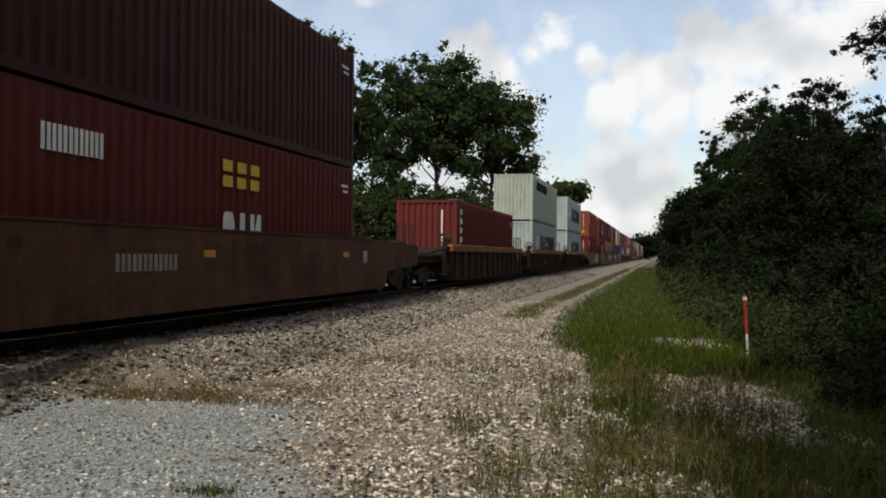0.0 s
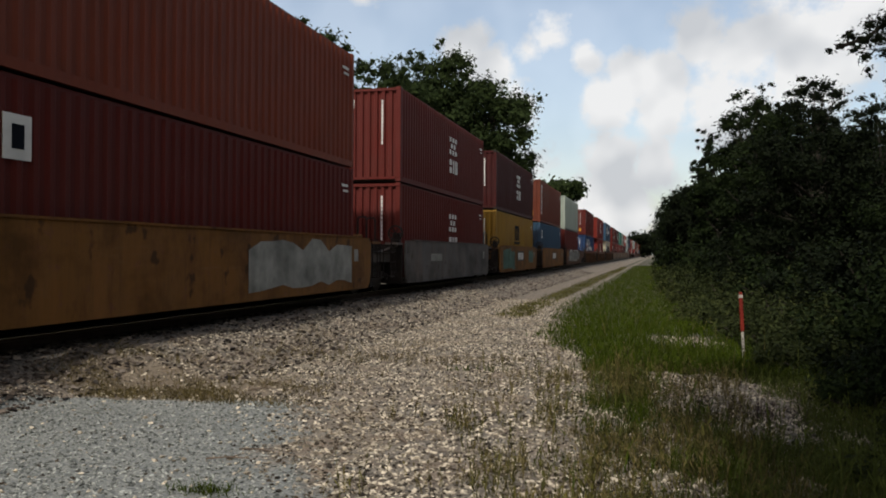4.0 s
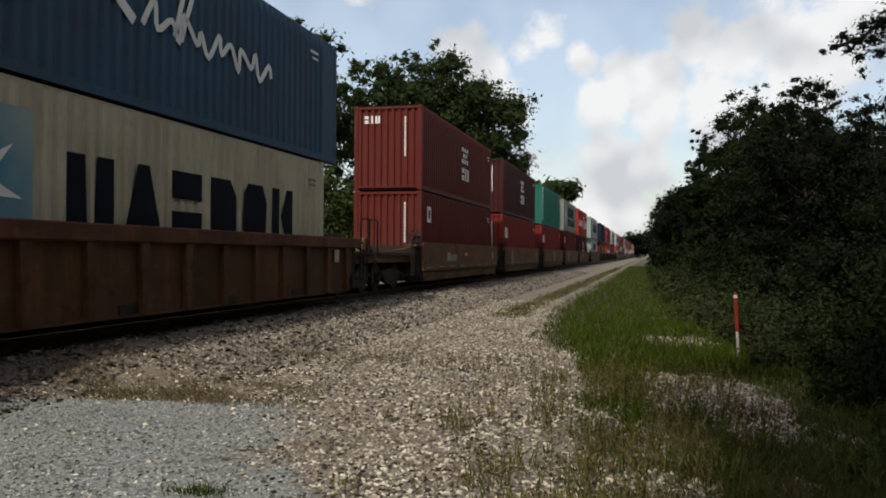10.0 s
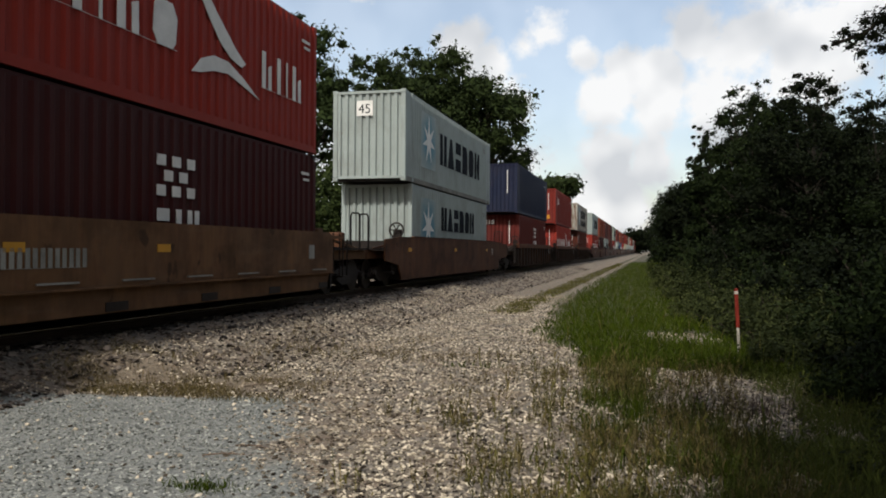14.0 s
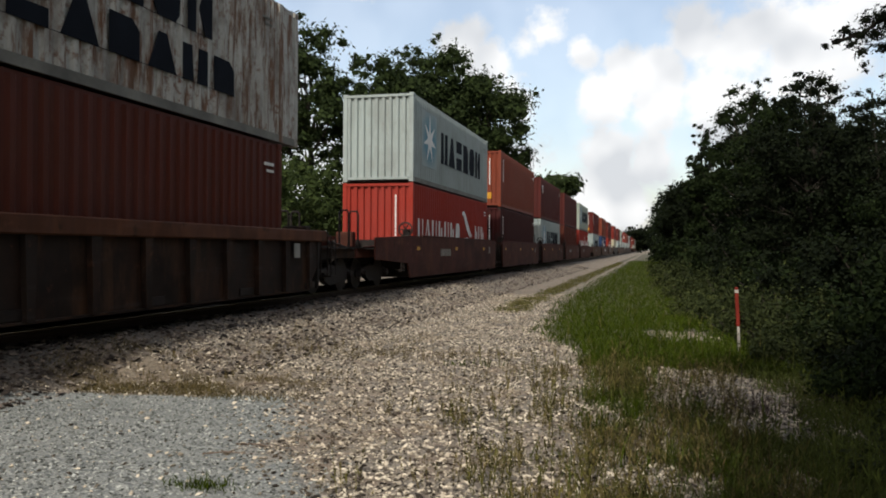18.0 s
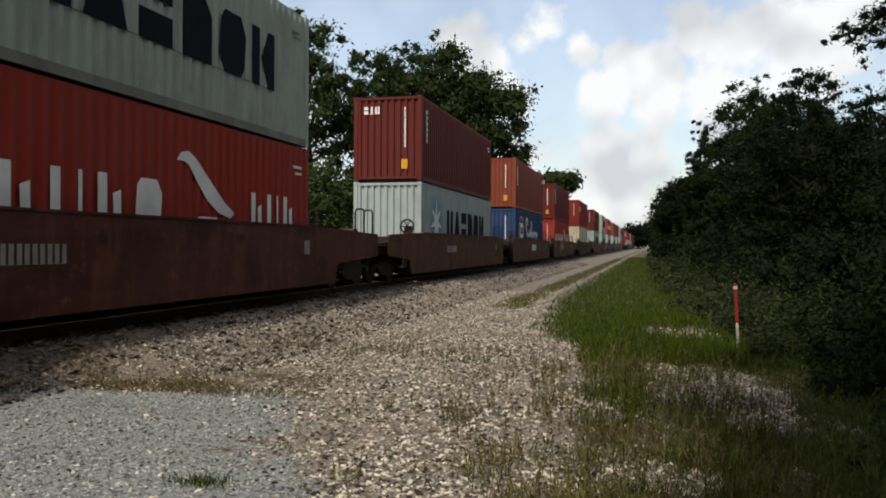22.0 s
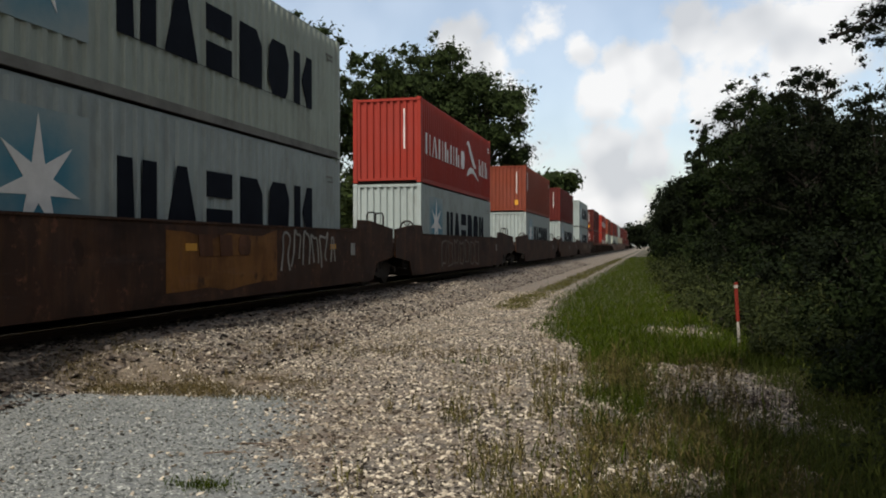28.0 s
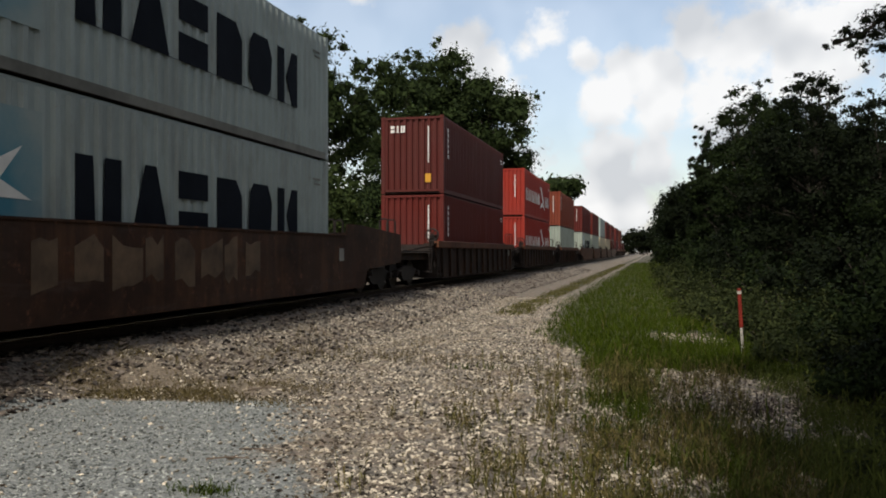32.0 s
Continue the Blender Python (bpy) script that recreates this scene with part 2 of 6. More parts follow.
def faded_panel():
    """Light blue panel paint, bleached towards its rim."""
    m, t, bsdf = nodes_of("bleached_light_blue_panel")
    tc = t.nodes.new("ShaderNodeTexCoord")
    ln = t.nodes.new("ShaderNodeVectorMath")
    ln.operation = "LENGTH"
    t.links.new(tc.outputs["Object"], ln.inputs[0])
    patchy = tex(t, coords(t), 1.6, 4.0)
    wear = t.nodes.new("ShaderNodeMath")
    wear.operation = "MULTIPLY_ADD"
    t.links.new(patchy, wear.inputs[0])
    wear.inputs[1].default_value = 0.9
    t.links.new(ln.outputs["Value"], wear.inputs[2])
    grain = tex(t, coords(t), 40.0, 3.0)
    col = blend(t, step(t, wear.outputs[0], 0.85, 1.6), (0.042, 0.165, 0.220), (0.225, 0.268, 0.255))
    col = blend(t, times(t, grain, 0.25), col, (0.06, 0.09, 0.10))
    t.links.new(col, bsdf.inputs["Base Color"])
    bsdf.inputs["Roughness"].default_value = 0.6
    bsdf.inputs["Specular IOR Level"].default_value = 0.15
    return m


M["sky_blue"] = faded_panel()
M["yellow_mark"] = surface("yellow_sticker", (0.40, 0.20, 0.02), 0.5, var=0.1, bumpy=0.02)
M["red_mark"] = surface("red_flag_mark", (0.35, 0.05, 0.04), 0.6, var=0.1, bumpy=0.02)
M["teal"] = surface("teal_spray_paint", (0.042, 0.098, 0.078), 0.6, var=0.5, scale=2.5, bumpy=0.05)
M["pale_spray"] = surface("pale_spray_paint", (0.19, 0.19, 0.17), 0.7, var=0.45, scale=1.8, bumpy=0.05)
M["faint_spray"] = surface("faint_worn_spray_paint", (0.085, 0.075, 0.062), 0.7, var=0.5, scale=2.5, bumpy=0.05)
# darker tone for the bottom rails and number bars of pale containers
M["sill_dark"] = surface("darker_bottom_rail_paint", (0.120, 0.118, 0.102), 0.7, var=0.35, scale=1.5, bumpy=0.1)
M["bell_stain"] = surface("faint_pale_paint_stain", (0.15, 0.135, 0.11), 0.7, var=0.45, scale=2.2, bumpy=0.05)
M["worn_smear"] = surface("worn_faded_paint_smear", (0.075, 0.050, 0.030), 0.7, var=0.5, scale=2.0, bumpy=0.05)
M["black_spray"] = surface("black_spray_paint", (0.02, 0.02, 0.02), 0.6, var=0.3, bumpy=0.05)
M["steel"] = surface("dark_greasy_steel", (0.018, 0.014, 0.012), 0.65, 0.3, var=0.4, scale=4.0)
M["wheel"] = surface("worn_wheel_steel", (0.026, 0.021, 0.018), 0.6, 0.4, var=0.35, scale=6.0)
M["rail"] = surface("rusty_rail", (0.035, 0.022, 0.016), 0.5, 0.5, var=0.3, scale=6.0)
M["rail_head"] = surface("polished_rail_head", (0.5, 0.48, 0.46), 0.25, 1.0, var=0.1, scale=3.0)
M["tie"] = surface("weathered_wooden_tie", (0.03, 0.024, 0.019), 0.9, var=0.4, scale=5.0, bumpy=0.6, dist=0.01)
M["bark"] = surface("grey_brown_bark", (0.028, 0.023, 0.018), 0.95, var=0.4, scale=5.0, grain=25.0, bumpy=0.8, dist=0.02)
M["stick"] = surface("dead_stick", (0.10, 0.075, 0.055), 0.9, var=0.3)
M["post_red"] = surface("red_orange_marker_plastic", (0.13, 0.014, 0.008), 0.5, var=0.15, bumpy=0.05)
M["post_white"] = surface("white_marker_plastic", (0.30, 0.28, 0.24), 0.5, var=0.2, bumpy=0.05)


def leaf_material(name, rgb, vary=0.35, thin=0.3):
    m, t, bsdf = nodes_of(name)
    geo = t.nodes.new("ShaderNodeNewGeometry")
    ramp = t.nodes.new("ShaderNodeValToRGB")
    e = ramp.color_ramp.elements
    e[0].color = (*[c * (1 - vary) for c in rgb], 1)
    e[1].color = (rgb[0] * (1 + vary * 1.2), rgb[1] * (1 + vary), rgb[2] * (1 + vary * 0.4), 1)
    t.links.new(geo.outputs["Random Per Island"], ramp.inputs[0])
    t.links.new(ramp.outputs[0], bsdf.inputs["Base Color"])
    bsdf.inputs["Roughness"].default_value = 0.75
    bsdf.inputs["Specular IOR Level"].default_value = 0.05
    tr = t.nodes.new("ShaderNodeBsdfTranslucent")
    t.links.new(ramp.outputs[0], tr.inputs["Color"])
    mixer = t.nodes.new("ShaderNodeMixShader")
    mixer.inputs[0].default_value = thin
    t.links.new(bsdf.outputs[0], mixer.inputs[1])
    t.links.new(tr.outputs[0], mixer.inputs[2])
    t.links.new(mixer.outputs[0], t.nodes["Material Output"].inputs["Surface"])
    return m


# both greens pushed towards black: the belt's shade is put into the leaf colour
M["leaf_shaded"] = leaf_material("shade_dark_green_leaves", (0.0053, 0.0081, 0.0035), 0.35, 0.12)
M["leaf_mid"] = leaf_material("shade_mid_green_leaves", (0.0098, 0.0161, 0.0055), 0.35, 0.18)
M["leaf_olive"] = leaf_material("olive_green_leaves", (0.034, 0.050, 0.017))
M["leaf_far"] = leaf_material("sunlit_far_leaves", (0.019, 0.030, 0.011), 0.4, 0.18)
M["leaf_scrub"] = leaf_material("dull_green_scrub_leaves", (0.036, 0.045, 0.016), 0.4, 0.2)
M["weed_stalk"] = leaf_material("olive_weed_stalks", (0.100, 0.086, 0.040), 0.5, 0.2)
M["leaf_weed"] = leaf_material("dull_olive_brown_weeds", (0.022, 0.029, 0.011), 0.4, 0.2)
M["grass_green"] = leaf_material("green_grass_blades", (0.0370, 0.0563, 0.0053), 0.4)
M["grass_dry"] = leaf_material("dry_grass_blades", (0.0900, 0.0738, 0.0342), 0.4)
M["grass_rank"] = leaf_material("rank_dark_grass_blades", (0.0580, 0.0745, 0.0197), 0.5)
M["grass_seed"] = leaf_material("seeding_grass_blades", (0.0774, 0.0756, 0.0252), 0.5)
M["weed_purple"] = leaf_material("dry_purplish_weeds", (0.055, 0.042, 0.040), 0.4)


def ground_material():
    """Limestone gravel, ballast, dirt track and soil under grass, told apart by place."""
    m, t, bsdf = nodes_of("gravel_and_soil")
    tc = t.nodes.new("ShaderNodeTexCoord")
    v = tc.outputs["Object"]
    sep = t.nodes.new("ShaderNodeSeparateXYZ")
    t.links.new(v, sep.inputs[0])
    vor = t.nodes.new("ShaderNodeTexVoronoi")
    vor.inputs["Scale"].default_value = 19.0
    t.links.new(v, vor.inputs["Vector"])
    small = tex(t, v, 45.0, 3.0)
    mid = tex(t, v, 2.2, 5.0)
    large = tex(t, v, 0.35, 4.0)
    stone = t.nodes.new("ShaderNodeValToRGB")
    e = stone.color_ramp.elements
    e[0].color, e[1].color = (0.048, 0.040, 0.030, 1), (0.228, 0.198, 0.156, 1)
    t.links.new(vor.outputs["Color"], stone.inputs[0])
    col = blend(t, step(t, mid, 0.42, 0.72), stone.outputs[0], (0.15, 0.11, 0.075))
    pale = blend(t, step(t, small, 0.4, 0.7), (0.124, 0.130, 0.118), (0.238, 0.247, 0.227))
    pale = blend(t, times(t, step(t, mid, 0.5, 0.68), 0.6), pale, (0.105, 0.112, 0.102))
    zone = t.nodes.new("ShaderNodeVertexColor")
    zone.layer_name = "zone"
    split = t.nodes.new("ShaderNodeSeparateColor")
    t.links.new(zone.outputs["Color"], split.inputs[0])
    frayed = tex(t, v, 5.5, 6.0, 0.7)

    def ragged(weight, amount, lo, hi):
        n = t.nodes.new("ShaderNodeMath")
        n.operation = "MULTIPLY_ADD"
        t.links.new(frayed, n.inputs[0])
        n.inputs[1].default_value = amount
        t.links.new(weight, n.inputs[2])
        return step(t, n.outputs[0], lo + amount / 2, hi + amount / 2)
    drive, verge_soil, thatch = (split.outputs[k] for k in ("Red", "Green", "Blue"))
    soil = blend(t, step(t, large, 0.35, 0.65), (0.032, 0.032, 0.012), (0.058, 0.050, 0.024))
    col = blend(t, times(t, ragged(thatch, 1.5, 0.3, 0.9), 0.6), col, blend(t, step(t, small, 0.35, 0.7), (0.10, 0.075, 0.045), (0.18, 0.138, 0.088)))
    col = blend(t, ragged(drive, 0.5, 0.4, 0.6), col, pale)
    col = blend(t, ragged(verge_soil, 1.1, 0.25, 0.75), col, soil)
    rut = times(t, step(t, sep.outputs[0], -3.3, -3.1), step(t, sep.outputs[0], -2.7, -2.9))
    col = blend(t, times(t, times(t, rut, step(t, sep.outputs[1], 19.0, 25.0)), 0.6), col, (0.15, 0.132, 0.10))
    # oily track bed, with the shade under the train painted into the same band
    oil_and_shade = times(t, step(t, sep.outputs[0], -6.5, -7.5), step(t, sep.outputs[0], -10.4, -9.4))
    col = blend(t, times(t, oil_and_shade, 0.9), col, (0.016, 0.014, 0.012))
    t.links.new(col, bsdf.inputs["Base Color"])
    bsdf.inputs["Roughness"].default_value = 0.95
    bump(t, bsdf, vor.outputs["Distance"], 0.9, 0.03)
    return m


M["ground"] = ground_material()


def stone_material(name, dark, lite, stain):
    """Each stone its own tone; wide stains of dust and soot across the bed."""
    m, t, bsdf = nodes_of(name)
    geo = t.nodes.new("ShaderNodeNewGeometry")
    ramp = t.nodes.new("ShaderNodeValToRGB")
    e = ramp.color_ramp.elements
    e[0].color, e[1].color = (*dark, 1), (*lite, 1)
    e[0].position, e[1].position = 0.22, 0.85
    mid = ramp.color_ramp.elements.new(0.5)
    mid.color = (*[d * 0.55 + l * 0.45 for d, l in zip(dark, lite)], 1)
    t.links.new(geo.outputs["Random Per Island"], ramp.inputs[0])
    tc = t.nodes.new("ShaderNodeTexCoord")
    wide = tex(t, tc.outputs["Object"], 0.9, 4.0, 0.6)
    other = tex(t, tc.outputs["Object"], 0.55, 3.0, 0.5)
    col = blend(t, times(t, step(t, wide, 0.46, 0.66), 0.45), ramp.outputs[0], stain)
    col = blend(t, times(t, step(t, other, 0.55, 0.72), 0.5), col, tuple(d * 0.8 for d in dark))
    t.links.new(col, bsdf.inputs["Base Color"])
    bsdf.inputs["Roughness"].default_value = 0.85
    bsdf.inputs["Specular IOR Level"].default_value = 0.15
    grain = tex(t, tc.outputs["Object"], 90.0, 2.0)
    bump(t, bsdf, grain, 0.4, 0.004)
    return m


M["stone"] = stone_material("pale_limestone_chips", (0.027, 0.022, 0.017), (0.55, 0.485, 0.37), (0.176, 0.13, 0.08))
M["ballast"] = stone_material("grey_ballast_stone", (0.011, 0.009, 0.008), (0.16, 0.135, 0.11), (0.075, 0.055, 0.04))
M["chips"] = stone_material("fine_drive_chips", (0.066, 0.070, 0.064), (0.35, 0.362, 0.327), (0.15, 0.157, 0.143))


# ---- building blocks ----
def mesh_of(name, verts, faces, material, smooth=False):
    me = bpy.data.meshes.new(name)
    me.from_pydata([tuple(v) for v in verts], [], faces)
    me.materials.append(material)
    if smooth:
        me.polygons.foreach_set("use_smooth", [True] * len(me.polygons))
    me.update()
    return me


def boxes(*items):
    """Vertices and faces of boxes (x0, x1, y0, y1, z0, z1)."""
    vs, fs = [], []
    for x0, x1, y0, y1, z0, z1 in items:
        n = len(vs)
        vs += [(x, y, z) for x in (x0, x1) for y in (y0, y1) for z in (z0, z1)]
        fs += [[n + i for i in q] for q in ((0, 1, 3, 2), (4, 6, 7, 5), (0, 4, 5, 1), (2, 3, 7, 6), (0, 2, 6, 4), (1, 5, 7, 3))]
    return vs, fs


def chamfered(x0, x1, y0, y1, z0, z1, c):
    """A box with all its edges cut by c."""
    vs, fs = [], []
    bm = bmesh.new()
    bmesh.ops.create_cube(bm, size=1)
    for v in bm.verts:
        v.co = ((x0 + x1) / 2 + v.co.x * (x1 - x0), (y0 + y1) / 2 + v.co.y * (y1 - y0), (z0 + z1) / 2 + v.co.z * (z1 - z0))
    bmesh.ops.bevel(bm, geom=bm.edges[:], offset=c, segments=1, affect="EDGES")
    bm.verts.index_update()
    vs = [tuple(v.co) for v in bm.verts]
    fs = [[v.index for v in f.verts] for f in bm.faces]
    bm.free()
    return vs, fs


def joined(*shapes):
    vs, fs = [], []
    for v, f in shapes:
        n = len(vs)
        vs += v
        fs += [[i + n for i in q] for q in f]
    return vs, fs


def prism(poly, x0, x1, axis="x"):
    """A polygon of (a, b) pushed from x0 to x1 along an axis."""
    n = len(poly)
    put = {"x": lambda a, b, h: (h, a, b), "y": lambda a, b, h: (a, h, b), "z": lambda a, b, h: (a, b, h)}[axis]
    vs = [put(a, b, x0) for a, b in poly] + [put(a, b, x1) for a, b in poly]
    fs = [list(range(n))[::-1], list(range(n, 2 * n))]
    fs += [[i, (i + 1) % n, n + (i + 1) % n, n + i] for i in range(n)]
    return vs, fs


def rod(p, q, r0, r1=None, sides=6):
    p, q = Vector(p), Vector(q)
    r1 = r0 if r1 is None else r1
    d = (q - p).normalized()
    a = d.orthogonal().normalized()
    b = d.cross(a)
    vs, fs = [], []
    for c, r in ((p, r0), (q, r1)):
        for i in range(sides):
            w = 2 * math.pi * i / sides
            vs.append(tuple(c + (a * math.cos(w) + b * math.sin(w)) * r))
    fs = [[i, (i + 1) % sides, sides + (i + 1) % sides, sides + i] for i in range(sides)]
    fs += [list(range(sides))[::-1], list(range(sides, 2 * sides))]
    return vs, fs


def disc_x(x0, x1, y, z, r, sides=20):
    return prism([(y + r * math.cos(2 * math.pi * i / sides), z + r * math.sin(2 * math.pi * i / sides)) for i in range(sides)], x0, x1)


CACHE = {}


def shared(key, build, material):
    """One mesh for all alike parts."""
    k = (key, material.name)
    if k not in CACHE:
        vs, fs = build()
        CACHE[k] = mesh_of(key[0] if isinstance(key, tuple) else key, vs, fs, material)
    return CACHE[k]


def part(name, me, parent, label="", at=(0, 0, 0)):
    ob = new(name, me)
    ob.parent = parent
    ob.location = at
    if label:
        ob["label"] = label
    return ob


def thing(name, label, category, group="", kind="", at=(0, 0, 0)):
    ob = new(name)
    ob.location = at
    return tagged(ob, label, category, group, kind)


# ---- ground, track ----
TRACK = -8.67
RAIL = 0.59


def clamp01(v):
    return max(0.0, min(1.0, v))


def ground_z(x, y):
    """Flat verge, ballast bank under the track with a level approach beside the camera, a gentle roughness."""
    foot = -5.6 - 1.05 * clamp01((9.5 - y) / 1.4)
    bank = 0.42 * clamp01((foot - x) / (1.5 - 0.75 * clamp01((9.5 - y) / 1.4))) if x > TRACK else 0.42 * clamp01((x + 12.4) / 1.5)
    rough = 0.03 * noise.noise((x * 0.7, y * 0.7, 0.0)) + 0.015 * noise.noise((x * 2.1, y * 2.1, 3.0))
    mound = 0.16 * math.exp(-((x - 0.2) / 2.2) ** 2 - ((y - 15.0) / 5.0) ** 2)
    far = min(1.0, max(0.0, (90 - abs(y)) / 30))
    return bank + (rough + mound) * far


def drive_at(x, y):
    """The chipped drive: its far edge crosses towards the track, its inner edge runs to the camera."""
    wob = 0.12 * noise.noise((x * 0.9, y * 0.9, 1.0)) + 0.07 * noise.noise((x * 3.1, y * 3.1, 2.0))
    far_edge = 8.02 + 0.45 * clamp01((x + 5.2) / 1.0) - 2.6 * clamp01((-6.6 - x) / 1.0) + wob
    inner = 0.42 - 0.53 * y + 5.0 * wob
    return clamp01((far_edge - y) / 0.12 + 0.5) * clamp01((inner - x) / 1.3 + 0.5) * clamp01((y + 12.0) / 4.0)


def thatch_at(x, y):
    """Low dead growth along the foot of the ballast."""
    return clamp01((y - 8.0) / 0.2) * clamp01((10.4 - y) / 1.2) * clamp01((-3.6 - x) / 1.4) * clamp01((x + 7.3) / 0.5)


def bare_patch(x, y):
    """The slanting tongue of open gravel between the mound and the near grass."""
    lo = -0.15 + 0.15 * (11.4 - y) if y > 9.3 else 0.165 + 0.38 * (9.3 - y)
    hi = 1.6 - 0.5 * (y - 9.6) if y > 9.6 else 1.6 - 0.1 * (9.6 - y)
    return clamp01((x - lo) / 0.3 + 0.5) * clamp01((hi - x) / 0.3 + 0.5) * clamp01((11.6 - y) / 0.3) * clamp01((y - 7.2) / 0.5)


def verge(x, y):
    """How thick the grass stands, 0 to 1: mound beyond the gravel, foreground corner, thicket edge."""
    x, y = x + 0.35 * noise.noise((x * 1.1, y * 1.1, 5.0)) + 0.12 * noise.noise((x * 4.5, y * 3.5, 15.0)), y + 0.6 * noise.noise((x * 1.0, y * 0.9, 9.0)) + 0.4 * noise.noise((x * 3.3, y * 2.5, 12.0))
    if y > 11.25:
        left = -0.8 - 0.3 * (y - 11.2) if y < 15.3 else max(-2.95, -2.1 - 0.075 * (y - 15.3))
        bare = (((x - 0.5) + 0.6 * (y - 15.1)) / 0.9) ** 2 + ((y - 15.1 - 0.6 * (x - 0.5)) / 1.1) ** 2
        return clamp01((x - left) / 0.8 + 0.15) * clamp01((y - 11.1) / 0.5) * (0.3 + 0.7 * clamp01((bare - 0.55) / 0.8)) * (1 - 0.95 * bare_patch(x, y))
    thick = clamp01((x - 1.35 - 0.35 * noise.noise((x * 2.0, y * 1.4, 8.0))) / 0.8) if y > 7.4 else 0.0
    clumps = clamp01(0.5 + 2.2 * noise.noise((x * 2.6, y * 2.2, 18.0)) + 0.75 * (x - 0.65))
    near = clamp01((x + 0.55) / 1.4) * (0.2 + 0.8 * clumps) * (1.0 - 0.35 * clamp01((y - 7.5) / 1.0))
    arm = 0.2 * clamp01((x + 0.9) / 0.35) * clamp01((0.35 - x) / 0.4) * clamp01((y - 6.5) / 1.0)
    return max(max(thick, near, arm) * (1 - 0.95 * bare_patch(x, y)), 0.02)


def strip_at(x, y):
    """The thin grass strip between gravel and wheel rut."""
    return clamp01((y - 21.0) / 2.5) * clamp01((x + 4.35) / 0.3) * clamp01((-3.2 - x) / 0.3)


def build_ground():
    xs = [-3000, -900, -300, -120, -60, -35, -22, -16, -13, -11] + list(np.arange(-9.0, 5.01, 0.125)) + [6, 7, 9, 12, 16, 24, 40, 80, 200, 700, 3000]
    ys = [-3000, -700, -150, -50, -20, -12] + list(np.arange(-8, 4, 0.5)) + list(np.arange(4, 20.01, 0.125)) + list(np.arange(20.5, 60, 0.8)) + [65, 72, 80, 90, 105, 125, 160, 220, 300, 420, 700, 1400, 3000]
    vs = [(x, y, ground_z(x, y)) for y in ys for x in xs]
    n = len(xs)
    fs = [[j * n + i, j * n + i + 1, (j + 1) * n + i + 1, (j + 1) * n + i] for j in range(len(ys) - 1) for i in range(n - 1)]
    me = mesh_of("ground", vs, fs, M["ground"], True)
    zones = me.attributes.new("zone", "FLOAT_COLOR", "POINT")
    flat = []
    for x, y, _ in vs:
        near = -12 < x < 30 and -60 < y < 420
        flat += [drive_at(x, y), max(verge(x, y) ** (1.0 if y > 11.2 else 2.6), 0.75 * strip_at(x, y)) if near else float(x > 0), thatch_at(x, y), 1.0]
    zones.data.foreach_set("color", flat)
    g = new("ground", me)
    return tagged(g, "pale limestone gravel and soil beside the railway", "ground", kind="structure")


build_ground()


def scatter_stones(name, label, count, spot, size, material, seed):
    """Loose angular stones, each an irregular wedge resting on the ground."""
    rng = random.Random(seed)
    shapes = []
    for _ in range(6):
        corners = [(1, 0, 0), (0, 1, 0), (-1, 0, 0), (0, -1, 0), (0.2, 0.1, 1), (-0.1, 0.2, -1)]
        chip = np.array([[c * rng.uniform(0.7, 1.25) + rng.uniform(-0.25, 0.25) for c in p] for p in corners]) * (1.0, 1.0, 0.5)
        shapes.append((chip, [[i, (i + 1) % 4, 4] for i in range(4)] + [[(i + 1) % 4, i, 5] for i in range(4)]))
    allv, allf, n = [], [], 0
    for _ in range(count):
        x, y = spot(rng)
        sv, sf = shapes[rng.randrange(6)]
        s = size * min(1.9, rng.lognormvariate(0, 0.42))
        r = Euler((rng.uniform(-0.5, 0.5), rng.uniform(-0.5, 0.5), rng.uniform(0, 6.28))).to_matrix()
        q = sv * s * np.array([1.0, rng.uniform(0.55, 1.0), rng.uniform(0.6, 1.0)]) @ np.array(r).T
        q += (x, y, ground_z(x, y) + s * 0.28)
        allv.append(q)
        allf += [[i + n for i in f] for f in sf]
        n += len(sv)
    me = mesh_of(name, np.concatenate(allv).tolist(), allf, material)
    return tagged(new(name, me), label, "gravel", kind="stuff")


def near_y(rng, lo, hi, power=2.0):
    return lo + (hi - lo) * rng.random() ** power


def track_spot(rng):
    y = near_y(rng, 4, 75, 1.9)
    return rng.uniform(-7.9, -5.2 if y > 9.4 else -6.5), y


def apron_spot(rng):
    while True:
        y = near_y(rng, 4.2, 30, 1.7)
        x = rng.uniform(-7.0, 2.4)
        if rng.random() < 0.96 * drive_at(x, y) or rng.random() < (1.35 * verge(x, y) if y > 11.3 else 0.62 * verge(x, y)) or rng.random() < 0.55 * thatch_at(x, y):
            continue
        return x, y


def drive_spot(rng):
    while True:
        x, y = rng.uniform(-8.0, -2.0), near_y(rng, 4.2, 8.6, 1.2)
        if rng.random() < drive_at(x, y):
            return x, y


scatter_stones("ballast_stones", "grey crushed ballast stones along the track", 10000, track_spot, 0.036, M["ballast"], 3)
scatter_stones("gravel_stones", "pale limestone gravel scattered beside the track", 54000, apron_spot, 0.0182, M["stone"], 4)
scatter_stones("drive_chips", "fine pale grey-green chips on the drive", 14000, drive_spot, 0.0115, M["chips"], 5)


